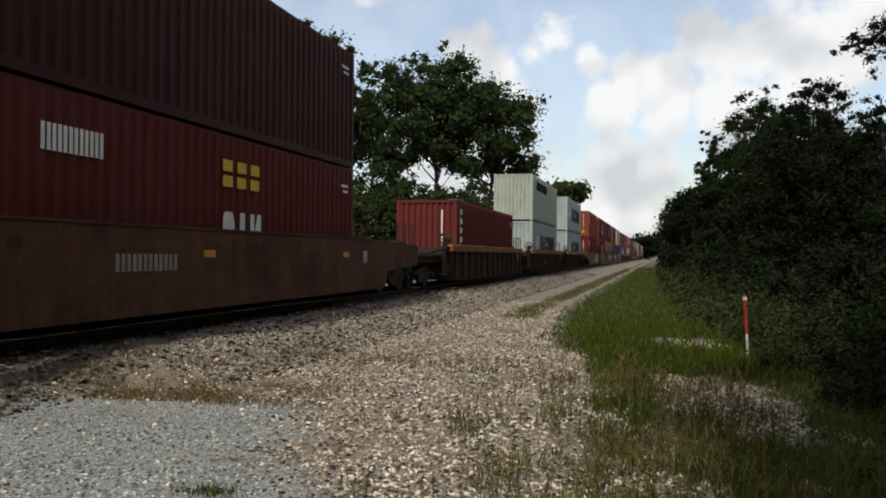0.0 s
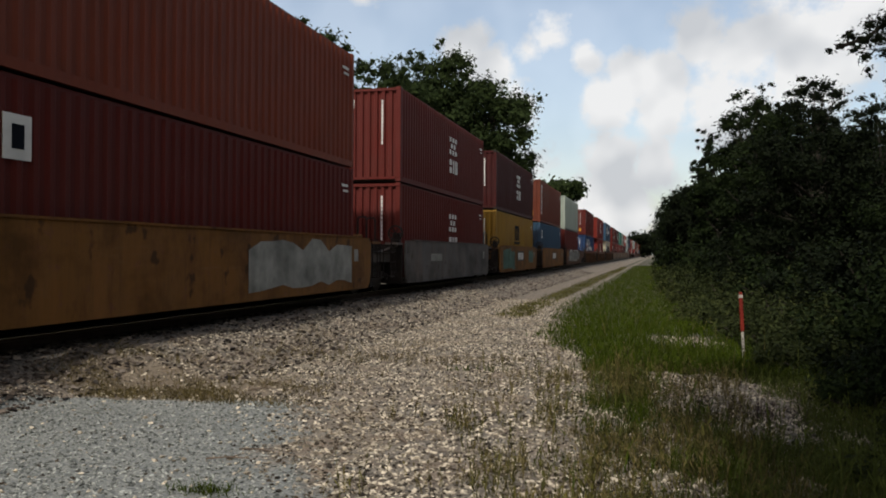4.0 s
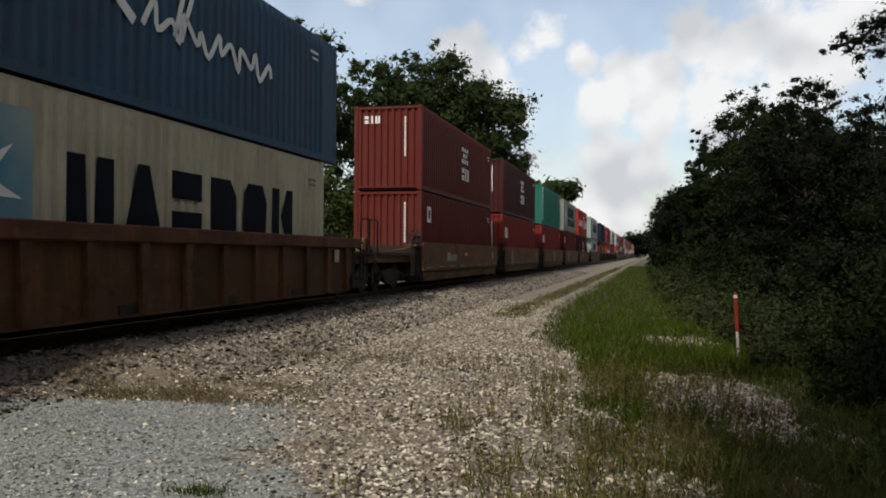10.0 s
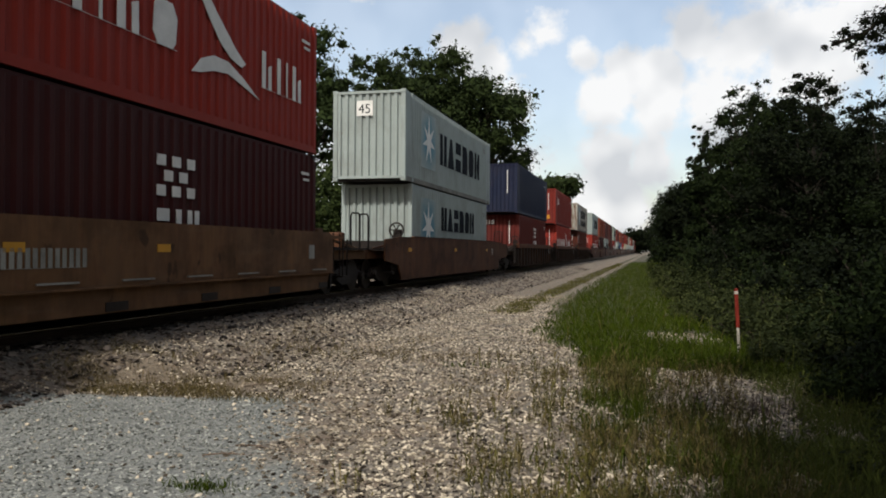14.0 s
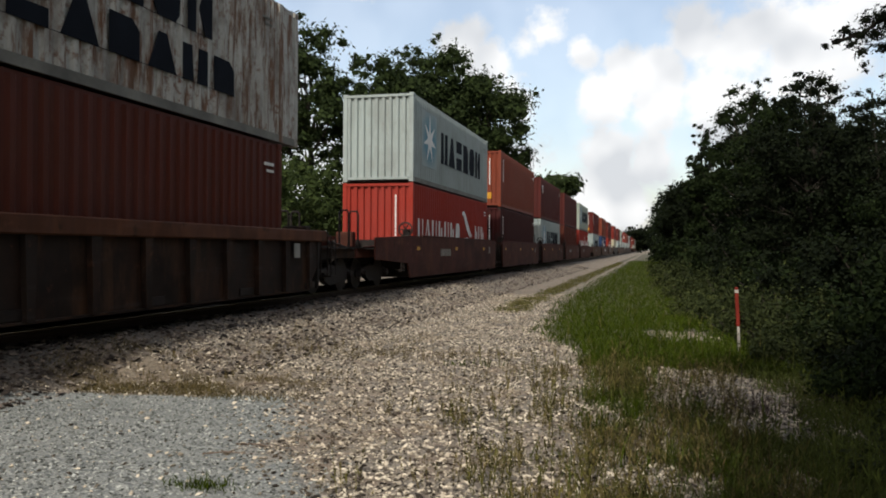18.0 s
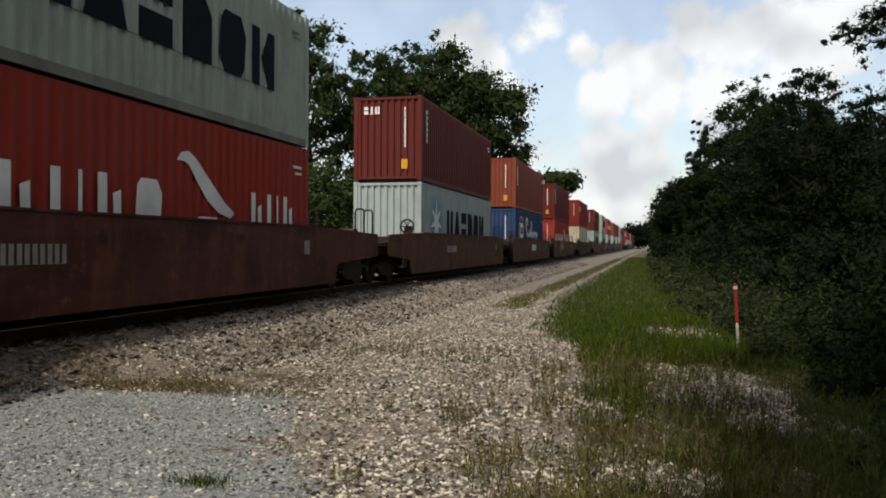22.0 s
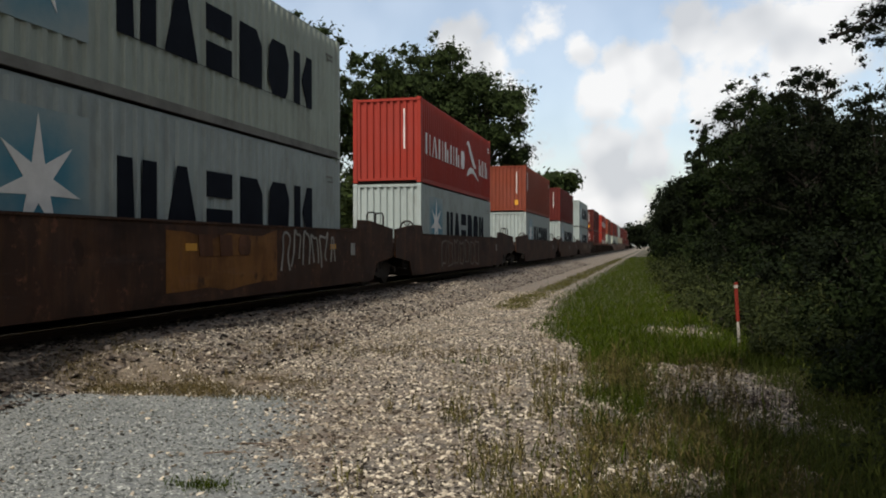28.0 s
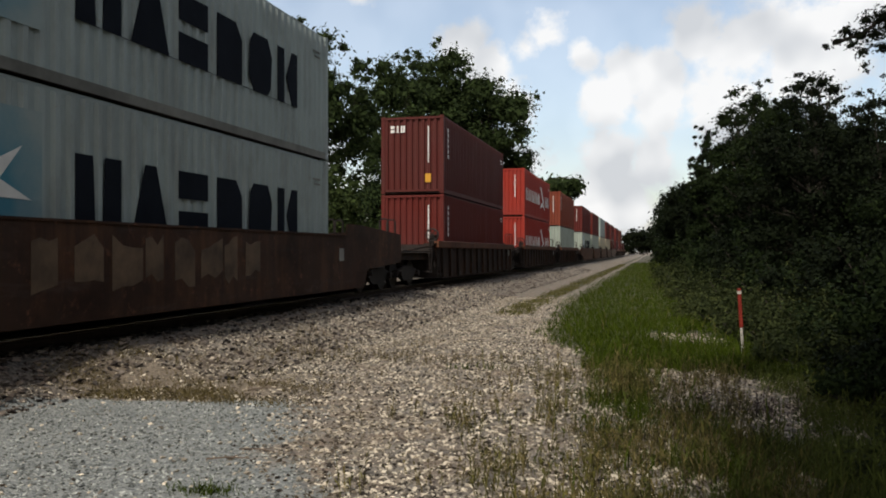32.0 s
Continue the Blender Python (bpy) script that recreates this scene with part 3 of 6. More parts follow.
def build_track():
    t = thing("railway_track", "rusty steel rails on weathered wooden ties in ballast", "railway track", kind="structure", at=(TRACK, 0, 0))
    prof = [(-0.075, 0.0), (0.075, 0.0), (0.075, 0.015), (0.01, 0.035), (0.01, 0.125), (0.035, 0.135), (0.035, 0.165),
            (-0.035, 0.165), (-0.035, 0.135), (-0.01, 0.125), (-0.01, 0.035), (-0.075, 0.015)]
    rail = shared("rail", lambda: prism([(a, b + RAIL - 0.17) for a, b in prof], -60.0, 1000.0, "y"), M["rail"])
    head = shared("rail_head", lambda: boxes((-0.03, 0.03, -60.0, 1000.0, RAIL - 0.004, RAIL)), M["rail_head"])
    for x in (-0.7525, 0.7525):
        r = part("rail", rail, t, at=(x, 0, 0))
        part("rail_head", head, r, "polished running surface")
    tie = shared("tie", lambda: chamfered(-1.3, 1.3, -0.11, 0.11, RAIL - 0.35, RAIL - 0.165, 0.012), M["tie"])
    for i in range(230):
        part("tie", tie, t, at=(random.uniform(-0.03, 0.03), -6 + i * 0.52, 0))
    rest = joined(*[boxes((-1.3, 1.3, -0.11 + y, 0.11 + y, RAIL - 0.35, RAIL - 0.165)) for y in np.arange(114, 420, 0.52)])
    tagged(part("far_ties", mesh_of("far_ties", *rest, M["tie"]), t), kind="stuff")


build_track()


# ---- containers ----
def corrugated(y0, y1, z0, z1, x_out, depth, period, flip=1, steep=False):
    """A trapezoid-ribbed sheet along y at x_out, ribs upright, 3 mm steel closed at the back by its own thickness."""
    ys, xs = [], []
    n = max(1, round((y1 - y0) / period))
    p = (y1 - y0) / n
    for i in range(n):
        for f, d in ((0.0, 0), (0.40, 0), (0.52, 1), (0.88, 1)) if steep else ((0.0, 0), (0.30, 0), (0.48, 1), (0.80, 1)):
            ys.append(y0 + (i + f) * p)
            xs.append(x_out - flip * depth * d)
    ys.append(y1)
    xs.append(x_out)
    vs, fs, m = [], [], len(ys)
    for off in (0.0, -0.02 * flip):
        for z in (z0, z1):
            vs += [(x + off, y, z) for x, y in zip(xs, ys)]
    for i in range(m - 1):
        fs += [[i, i + 1, m + i + 1, m + i], [2 * m + i + 1, 2 * m + i, 3 * m + i, 3 * m + i + 1], [m + i, m + i + 1, 3 * m + i + 1, 3 * m + i]]
    fs += [[0, m, 3 * m, 2 * m], [m - 1, 2 * m + m - 1, 4 * m - 1, 2 * m - 1]]
    return vs, fs


def turned(shape):
    """The same sheet turned to face -y."""
    vs, fs = shape
    return [(y, -x, z) for x, y, z in vs], fs


HC = 2.896
W2 = 1.219


def letter_bars(a0, a1, z0, z1, count, x=W2 + 0.006, stroke=0.36):
    """A row of plain upright bars standing for a word, two to a letter, on a hair-thin foot line."""
    poly, pitch = [], (a1 - a0) / count
    foot = z0 + 0.006
    for i in range(count):
        w = pitch * 0.8
        s = w * stroke
        for y in (a0 + i * pitch, a0 + i * pitch + w - s):
            poly += [(y, foot), (y, z1), (y + s, z1), (y + s, foot)]
    quads = []
    vs, fs = [], []
    for k in range(0, len(poly), 4):
        (ya, _), _, _, (yb, _) = poly[k:k + 4]
        quads.append((ya, yb))
    ys = [q for ab in quads for q in ab]
    for xx in (x - 0.014, x):
        for y in ys:
            vs += [(xx, y, z0), (xx, y, foot), (xx, y, z1)]
    n = 3 * len(ys)
    for k in range(len(ys) - 1):
        p, q = 3 * k, 3 * k + 3
        fs += [[n + p, n + q, n + q + 1, n + p + 1], [p, p + 1, q + 1, q], [p, q, n + q, n + p]]
        if k % 2 == 0:
            fs += [[n + p + 1, n + q + 1, n + q + 2, n + p + 2], [p + 1, p + 2, q + 2, q + 1], [p + 2, n + p + 2, n + q + 2, q + 2],
                   [p + 1, n + p + 1, n + p + 2, p + 2], [q + 1, q + 2, n + q + 2, n + q + 1]]
        else:
            fs.append([p + 1, n + p + 1, n + q + 1, q + 1])
    return vs, fs


# plain shapes in a unit square, each a few convex pieces
BLOCKS = {
    "pair": [[(0, 0), (0, 1), (0.36, 1), (0.42, 0)], [(0.58, 0), (0.64, 1), (1, 1), (1, 0)]],
    "peak": [[(0, 0), (0.36, 1), (0.64, 1), (1, 0)]],
    "decks": [[(0.04, 0.6), (0.04, 1), (0.96, 1), (0.96, 0.6)], [(0.04, 0), (0.04, 0.42), (0.96, 0.42), (0.96, 0)]],
    "slab": [[(0.04, 0), (0.04, 1), (0.72, 1), (0.96, 0.75), (0.96, 0)]],
    "lens": [[(0, 0.25), (0.06, 0.85), (0.2, 1), (0.8, 1), (1, 0.7), (0.94, 0.15), (0.8, 0), (0.2, 0)]],
    "vee": [[(0.02, 0), (0.02, 1), (0.34, 1), (0.34, 0)], [(0.46, 0.5), (0.72, 1), (1, 1), (1, 0), (0.72, 0)]],
    "lean": [[(0.1, 0), (0, 1), (0.9, 1), (1, 0)]],
    "posts": [[(0, 0), (0, 1), (0.26, 1), (0.26, 0)], [(0.8, 0), (0.8, 1), (0.9, 1), (0.9, 0)]],
    "tent": [[(0, 0), (0.4, 1), (0.48, 1), (0.1, 0)], [(0.72, 0), (0.42, 1), (0.56, 1), (1, 0)]],
    "slim": [[(0.05, 0), (0.05, 1), (0.33, 1), (0.33, 0)], [(0.58, 0), (0.56, 0.62), (0.8, 0.7), (0.82, 0)]],
    "bar": [[(0.3, 0), (0.3, 1), (0.7, 1), (0.7, 0)]],
}


def block_row(a0, a1, z0, z1, kinds, x=W2 + 0.006, fill=0.8):
    """A row of plain blocks on a hair-thin foot line."""
    pitch = (a1 - a0) / len(kinds)
    shapes = [boxes((x - 0.013, x - 0.004, a0, a1 - pitch * (1 - fill), z0, z0 + 0.006))]
    for i, kind in enumerate(kinds):
        y0, w = a0 + i * pitch, pitch * fill
        shapes += [prism([(y0 + u * w, z0 + v * (z1 - z0)) for u, v in piece], x - 0.014, x) for piece in BLOCKS[kind]]
    return joined(*shapes)


SIX = ("pair", "peak", "decks", "slab", "lens", "vee")


def column_bars(y0, y1, z0, step_z, height, count, x=W2 + 0.006):
    """A column of short bars on a hair-thin back line."""
    items = []
    for i in range(count):
        z = z0 + i * step_z
        items += [(y0, z), (y1, z), (y1, z + height), (y0 + 0.004, z + height)]
    right = [p for i in range(count) for p in ((y0 + 0.004, z0 + i * step_z), (y1, z0 + i * step_z), (y1, z0 + i * step_z + height), (y0 + 0.004, z0 + i * step_z + height))]
    return prism([(y0, z0)] + right + [(y0, z0 + (count - 1) * step_z + height)], x - 0.014, x)


def tube(points, r, sides=5):
    """One bent rod through points."""
    vs, fs = [], []
    pts = [Vector(p) for p in points]
    for i, p in enumerate(pts):
        d = (pts[min(i + 1, len(pts) - 1)] - pts[max(i - 1, 0)]).normalized()
        a = d.cross(Vector((0, 1, 0.01))).normalized()
        b = d.cross(a)
        vs += [tuple(p + (a * math.cos(6.2832 * k / sides) + b * math.sin(6.2832 * k / sides)) * r) for k in range(sides)]
    for i in range(len(pts) - 1):
        fs += [[i * sides + k, i * sides + (k + 1) % sides, (i + 1) * sides + (k + 1) % sides, (i + 1) * sides + k] for k in range(sides)]
    fs += [list(range(sides))[::-1], [(len(pts) - 1) * sides + k for k in range(sides)]]
    return vs, fs


def star(cy, cz, r, x):
    pts = []
    for i in range(14):
        a = math.pi / 2 + i * math.pi / 7
        q = r * ((1.12 if i == 0 else 1.0) if i % 2 == 0 else 0.33)
        pts.append((cy + q * math.cos(a), cz + q * math.sin(a)))
    return prism(pts, x - 0.01, x)


def ring(cy, cz, r, w, x, n=28):
    vs, fs = [], []
    for i in range(n):
        a = 2 * math.pi * i / n
        for q in (r, r - w):
            for xx in (x - 0.012, x):
                vs.append((xx, cy + q * math.cos(a), cz + q * math.sin(a)))
    for i in range(n):
        j = (i + 1) % n
        for a, b in ((0, 1), (1, 3), (3, 2), (2, 0)):
            fs.append([4 * i + a, 4 * j + a, 4 * j + b, 4 * i + b])
    return vs, fs


def eased(points, n=4):
    """Points on a smooth curve through the given ones."""
    out = []
    for i in range(len(points) - 1):
        p0, p1, p2, p3 = (Vector(points[min(max(k, 0), len(points) - 1)]) for k in (i - 1, i, i + 1, i + 2))
        for j in range(n):
            f = j / n
            q = 0.5 * (2 * p1 + (p2 - p0) * f + (2 * p0 - 5 * p1 + 4 * p2 - p3) * f * f + (3 * p1 - p0 - 3 * p2 + p3) * f ** 3)
            out.append((q.x, q.y))
    return out + [tuple(points[-1])]


def stroke_band(points, width, x):
    """A brush stroke of that width along a smooth curve through (y, z) points."""
    points = eased(points)
    vs, fs = [], []
    for i, (y, z) in enumerate(points):
        a = Vector(points[max(0, i - 1)])
        b = Vector(points[min(len(points) - 1, i + 1)])
        d = (b - a).normalized()
        nx, nz = -d.y * width / 2, d.x * width / 2
        for xx in (x - 0.012, x):
            vs += [(xx, y + nx, z + nz), (xx, y - nx, z - nz)]
    for i in range(len(points) - 1):
        n = 4 * i
        fs += [[n + 2, n + 6, n + 7, n + 3], [n, n + 1, n + 5, n + 4], [n, n + 4, n + 6, n + 2], [n + 1, n + 3, n + 7, n + 5]]
    return vs, fs


def text_mesh(word, height, material):
    k = ("text", word, height, material.name)
    if k not in CACHE:
        cu = bpy.data.curves.new("digits", "FONT")
        cu.body, cu.size, cu.extrude, cu.align_x = word, height, 0.004, "CENTER"
        ob = new("digits", cu)
        bpy.context.view_layer.update()
        me = bpy.data.meshes.new_from_object(ob)
        bpy.data.objects.remove(ob)
        me.materials.clear()
        me.materials.append(material)
        CACHE[k] = me
    return CACHE[k]


def side_marks(box, style, L, a, pale=False):
    """Markings on the long side; a(d) turns metres from the nearer end into local y."""
    X = W2 + 0.006
    pm = lambda key, build, mat, label: part("marking", shared((key, L), build, mat), box, label)
    if style in ("star", "starfade", "sealand"):
        z0 = 1.57
        part("marking", shared("blue_panel", lambda: boxes((-0.018, -0.009, -0.95, 0.95, -0.95, 0.95)), M["sky_blue"]), box, "bleached light blue square panel", at=(X, a(2.0), z0))
        pm("white_star", lambda: star(a(2.0), z0, 0.78, X), M["letter_white"], "white seven-pointed star")
        if style == "sealand":
            pm("long_word", lambda: block_row(a(3.8), a(9.6), 1.45, 2.32, SIX), M["letter_black"], "row of black block shapes")
            pm("long_word_low", lambda: block_row(a(3.8), a(10.4), 0.6, 1.2, ("lens", "decks", "peak", "slab", "peak", "pair", "slab")), M["letter_black"], "row of black block shapes")
        else:
            pm("big_word", lambda: block_row(a(3.55), a(10.7), 0.95, 2.08, SIX), M["letter_black"], "row of tall black block shapes")
    elif style == "line":
        pm("line_word", lambda: letter_bars(a(1.6), a(6.6), 2.0, 2.55, 9), M["letter_black"], "row of small black bars")
    elif style == "south":
        pm("south_word", lambda: block_row(a(0.6), a(6.8), 1.02, 1.75, ("posts", "tent", "posts", "slim", "posts", "slim", "lens"), fill=0.74), M["letter_white"], "row of white bars")
        pm("south_tail", lambda: block_row(a(9.5), a(11.6), 1.02, 1.75, ("slim", "posts", "slim"), fill=0.74), M["letter_white"], "row of white bars")
        pm("south_sail", lambda: joined(prism([(a(7.0), 2.12), (a(7.12), 2.26), (a(7.32), 2.3), (a(7.55), 2.2), (a(8.0), 1.86), (a(8.5), 1.5), (a(8.85), 1.32), (a(8.7), 1.22), (a(8.3), 1.3), (a(7.9), 1.52), (a(7.6), 1.8), (a(7.35), 2.06), (a(7.2), 2.12)], X - 0.012, X),
                                        prism([(a(7.0), 0.8), (a(7.3), 1.08), (a(7.7), 1.22), (a(8.2), 1.22), (a(8.8), 1.02), (a(9.4), 0.74), (a(8.7), 0.9), (a(8.2), 1.0), (a(7.7), 0.95), (a(7.3), 0.84)], X - 0.012, X)),
           M["letter_white"], "white swept wing shape")
    elif style == "dots":
        pm("dots_word", lambda: block_row(a(6.05), a(7.35), 0.88, 1.38, ("decks", "bar", "pair")), M["letter_white"], "three white bars")
        for r in range(3):
            for c in range(3 - r % 2):
                part("dot", shared("dot", lambda: boxes((-0.014, 0, 0, 0.23, 0, 0.17)), M["letter_white"]), box, "small white square", at=(X, a(6.05 + 0.42 * c + 0.2 * (r % 2)), 1.58 + 0.24 * r))
    elif style == "script":
        pm("ring", lambda: ring(a(2.15), 1.65, 0.88, 0.045, X), M["letter_white"], "white ring")
        pm("flag", lambda: prism([(a(1.72), 1.0), (a(1.82), 1.0), (a(1.82), 1.25), (a(2.8), 1.2), (a(2.8), 1.45), (a(1.82), 1.5), (a(1.82), 1.85), (a(2.8), 1.8), (a(2.8), 2.05), (a(1.82), 2.15), (a(1.72), 2.15)], X - 0.014, X), M["letter_white"], "white flag bars")
        pm("flag_red", lambda: boxes((X - 0.014, X, a(1.85), a(2.8), 1.58, 1.78)), M["red_mark"], "red flag bar")
        pm("script_swash", lambda: stroke_band([(a(4.75), 2.05), (a(4.68), 2.3), (a(4.5), 2.44), (a(4.2), 2.38), (a(4.02), 2.15), (a(4.1), 1.9), (a(4.45), 1.6), (a(4.95), 1.28)], 0.17, X), M["letter_white"], "sweeping white brush stroke")
        pm("script_loop", lambda: stroke_band([(a(6.0), 1.32), (a(6.2), 1.9), (a(6.36), 2.3), (a(6.52), 2.15), (a(6.3), 1.6), (a(6.2), 1.3)], 0.1, X), M["letter_white"], "looping white brush stroke")
        pm("script_word", lambda: stroke_band([(a(5.15 + 0.24 * i + 0.09 * math.sin(i * 2.3)), 1.46 + (0.25 if i % 2 else -0.22) * (0.75 + 0.4 * math.sin(i * 1.7))) for i in range(19)], 0.105, X), M["letter_white"], "wavy white brush stroke")
    elif style == "trio":
        pm("trio", lambda: block_row(a(0.72), a(1.6), 1.65, 2.2, ("lens", "peak", "bar")), M["letter_white"], "three white bars")
    elif style == "upright":
        pm("upright_word", lambda: column_bars(a(0.55), a(0.85), 0.55, 0.36, 0.2, 6), M["letter_white"], "column of white bars")
    elif style == "upright_small":
        pm("upright_small", lambda: column_bars(a(0.6), a(0.75), 1.35, 0.2, 0.12, 6), M["letter_white"], "column of small white bars")
    elif style == "white_panel":
        pm("white_panel", lambda: boxes((X - 0.014, X, a(0.3), a(0.82), 0.35, 2.7)), M["letter_white"], "upright white panel")
        pm("panel_bars", lambda: column_bars(a(0.42), a(0.72), 0.5, 0.27, 0.12, 8, X + 0.006), M["letter_black"], "column of black bars")
    elif style == "m_mark":
        pm("m_mark", lambda: joined(prism([(a(5.45), 1.5), (a(5.75), 1.5), (a(5.75), 2.12), (a(6.03), 2.12), (a(6.03), 1.5), (a(6.33), 1.5), (a(6.33), 2.12), (a(6.6), 2.12), (a(6.6), 1.5), (a(6.9), 1.5), (a(6.9), 2.2), (a(6.75), 2.32), (a(5.6), 2.32), (a(5.45), 2.2)], X - 0.014, X),
                                    boxes((X - 0.014, X, a(5.25), a(7.1), 1.3, 1.42))), M["letter_black"], "black block mark")
    elif style == "gold":
        for r in range(2):
            for c in range(3):
                part("gold_dot", shared("gold_dot", lambda: boxes((-0.014, 0, 0, 0.32, 0, 0.2)), M["letter_gold"]), box, "gold square", at=(X, a(5.9 + 0.5 * c), 1.95 + 0.28 * r))
        pm("white_word", lambda: block_row(a(5.9), a(7.4), 0.9, 1.5, ("lens", "bar", "vee")), M["letter_white"], "row of white bars")
        pm("number_word", lambda: letter_bars(a(1.55), a(2.75), 2.05, 2.4, 6), M["letter_white"], "row of small white bars")
    elif style == "badge":
        pm("badge", lambda: boxes((X - 0.014, X, a(0.75), a(1.2), 1.85, 2.4)), M["letter_white"], "white badge")
        pm("badge_ink", lambda: boxes((X, X + 0.004, a(0.88), a(1.08), 1.98, 2.28)), M["letter_black"], "black badge mark")
    if style not in ("star", "starfade", "sealand", "line", "plain", "south"):
        pm("id_tag", lambda: boxes((X - 0.014, X, a(11.4), a(11.8), 2.4, 2.46), (X - 0.014, X, a(11.5), a(11.8), 2.27, 2.32)), M["letter_white"], "small white number bars")
    else:
        ink = M["sill_dark"] if pale else M["letter_white"]
        pm("id_tag", lambda: boxes((X - 0.014, X, a(11.3), a(11.7), 2.4, 2.44), (X - 0.014, X, a(11.4), a(11.7), 2.29, 2.325)), ink, "small number bars")


KINDS = {"star": "with star and black bars", "sealand": "with star and double bars", "south": "with white bars and wing",
         "dots": "with white square dots", "script": "with white script strokes", "trio": "with three white bars",
         "upright": "with upright white bars", "upright_small": "with short white bars", "white_panel": "with upright white panel",
         "m_mark": "with black block mark", "gold": "with gold squares", "badge": "with white badge",
         "plain": "with plain sides", "line": "with small black bars"}
HUES = {"maroon": "maroon", "wine": "dark maroon", "oxide": "dark oxide red", "burnt": "burnt orange", "brown": "brown", "orange": "orange-brown", "red": "red", "brightred": "bright red", "grey": "light grey",
        "white": "dirty white", "cream": "cream", "stained": "stained grey-green", "rusty": "rusted white", "blue": "blue", "steelblue": "faded blue", "navy": "dark navy", "green": "green", "yellow": "ochre yellow"}


def container(hue, style, L, upper, end_mark):
    m = M[hue]
    size = {12.192: "forty-foot", 13.716: "forty-five-foot"}[L]
    where = "stacked" if upper else "in well car"
    box = thing("shipping_container", f"{HUES[hue]} {size} container {KINDS[style]}, {where}", "container", "containers on the train")
    h, l2 = HC, L / 2
    post = 6.096
    c2 = min(l2, post)
    for s in (1, -1):
        part("side_wall", shared(("side_wall", L, s), lambda: corrugated(-c2 + 0.15, c2 - 0.15, 0.16, h - 0.065, s * (W2 - 0.008), 0.036, 0.278, s), m), box)
        part("top_rail", shared(("top_rail", L, s), lambda: boxes((W2 - 0.10, W2 - 0.048, -l2 + 0.17, l2 - 0.17, h - 0.11, h - 0.008)) if s > 0
                                else boxes((-W2 + 0.048, -W2 + 0.10, -l2 + 0.17, l2 - 0.17, h - 0.11, h - 0.008)), m), box)
        part("bottom_rail", shared(("bottom_rail", L, s), lambda: boxes((W2 - 0.05, W2, -l2 + 0.17, l2 - 0.17, 0.012, 0.16)) if s > 0
                                   else boxes((-W2, -W2 + 0.05, -l2 + 0.17, l2 - 0.17, 0.012, 0.16)), M["sill_dark"] if hue in ("grey", "white", "rusty", "stained") else m), box)
        for e in (1, -1):
            part("corner_post", shared("corner_post", lambda: chamfered(-0.075, 0.075, -0.08, 0.08, 0.118, h - 0.118, 0.015), m), box, at=(s * (W2 - 0.076), e * (l2 - 0.081), 0))
            for z in (0.0, h - 0.118):
                part("corner_casting", shared("corner_casting", lambda: chamfered(-0.081, 0.081, -0.089, 0.089, 0.0, 0.118, 0.012), M["steel"] if hue in ("wine",) else m), box, at=(s * (W2 - 0.081), e * (l2 - 0.089), z))
            if L > 13:
                part("end_panel", shared(("end_panel", s), lambda: boxes((W2 - 0.03, W2 - 0.01, -0.3, 0.3, 0.16, h - 0.11)) if s > 0
                                         else boxes((-W2 + 0.01, -W2 + 0.03, -0.3, 0.3, 0.16, h - 0.11)), m), box, "smooth extension panel", at=(0, e * (l2 - 0.46), 0))
                part("stacking_post", shared(("stacking_post", s), lambda: boxes((W2 - 0.05, W2 + 0.002, -0.09, 0.09, 0.012, h - 0.02)) if s > 0
                                             else boxes((-W2 - 0.002, -W2 + 0.05, -0.09, 0.09, 0.012, h - 0.02)), m), box, at=(0, e * (post - 0.06), 0))
    part("end_wall", shared("end_wall", lambda: turned(corrugated(-W2 + 0.15, W2 - 0.15, 0.16, h - 0.11, -0.0, -0.065, 0.25, -1, True)), m), box, at=(0, -l2 + 0.055, 0))
    part("end_header", shared("end_header", lambda: boxes((-W2 + 0.162, W2 - 0.162, -0.05, 0.05, h - 0.112, h - 0.04)), m), box, at=(0, -l2 + 0.06, 0))
    part("end_sill", shared("end_sill", lambda: boxes((-W2 + 0.162, W2 - 0.162, -0.05, 0.05, 0.08, 0.162)), m), box, at=(0, -l2 + 0.06, 0))
    for s in (1, -1):
        door = part("door", shared(("door", s), lambda: boxes((0.01, W2 - 0.16, -0.02, 0.02, 0.05, h - 0.05)) if s > 0 else boxes((-W2 + 0.16, -0.01, -0.02, 0.02, 0.05, h - 0.05)), m), box, at=(0, l2 - 0.05, 0))
        for q in (0.35, 0.8):
            part("lock_rod", shared("lock_rod", lambda: rod((0, 0, 0.05), (0, 0, h - 0.05), 0.018), M["steel"]), door, at=(s * q, 0.045, 0))
    part("roof", shared(("roof", L), lambda: boxes((-W2 + 0.102, W2 - 0.102, -l2 + 0.1, l2 - 0.1, h - 0.035, h - 0.012)), m), box)
    part("floor", shared(("floor", L), lambda: boxes((-W2 + 0.05, W2 - 0.05, -l2 + 0.1, l2 - 0.1, 0.02, 0.15)), M["steel"]), box)
    a = lambda d: -l2 + d + (0.76 if L > 13 else 0.0)
    side_marks(box, style, L, a, hue in ("grey", "white", "cream", "rusty", "stained"))
    ye = -l2 + 0.02
    dark_ink = hue in ("grey", "white", "cream", "rusty", "stained")
    if not dark_ink:
        part("end_number", shared("end_number", lambda: turned(column_bars(0.6, 0.65, 1.15, 0.125, 0.1, 11, 0.008)), M["letter_white"]), box, "column of small white number bars", at=(0, ye, 0))
    if "y" in end_mark:
        part("caution_sticker", shared("caution_sticker", lambda: boxes((0.5, 0.72, -0.008, 0.012, 0.42, 0.74)), M["yellow_mark"]), box, "yellow caution sticker", at=(0, ye, 0))
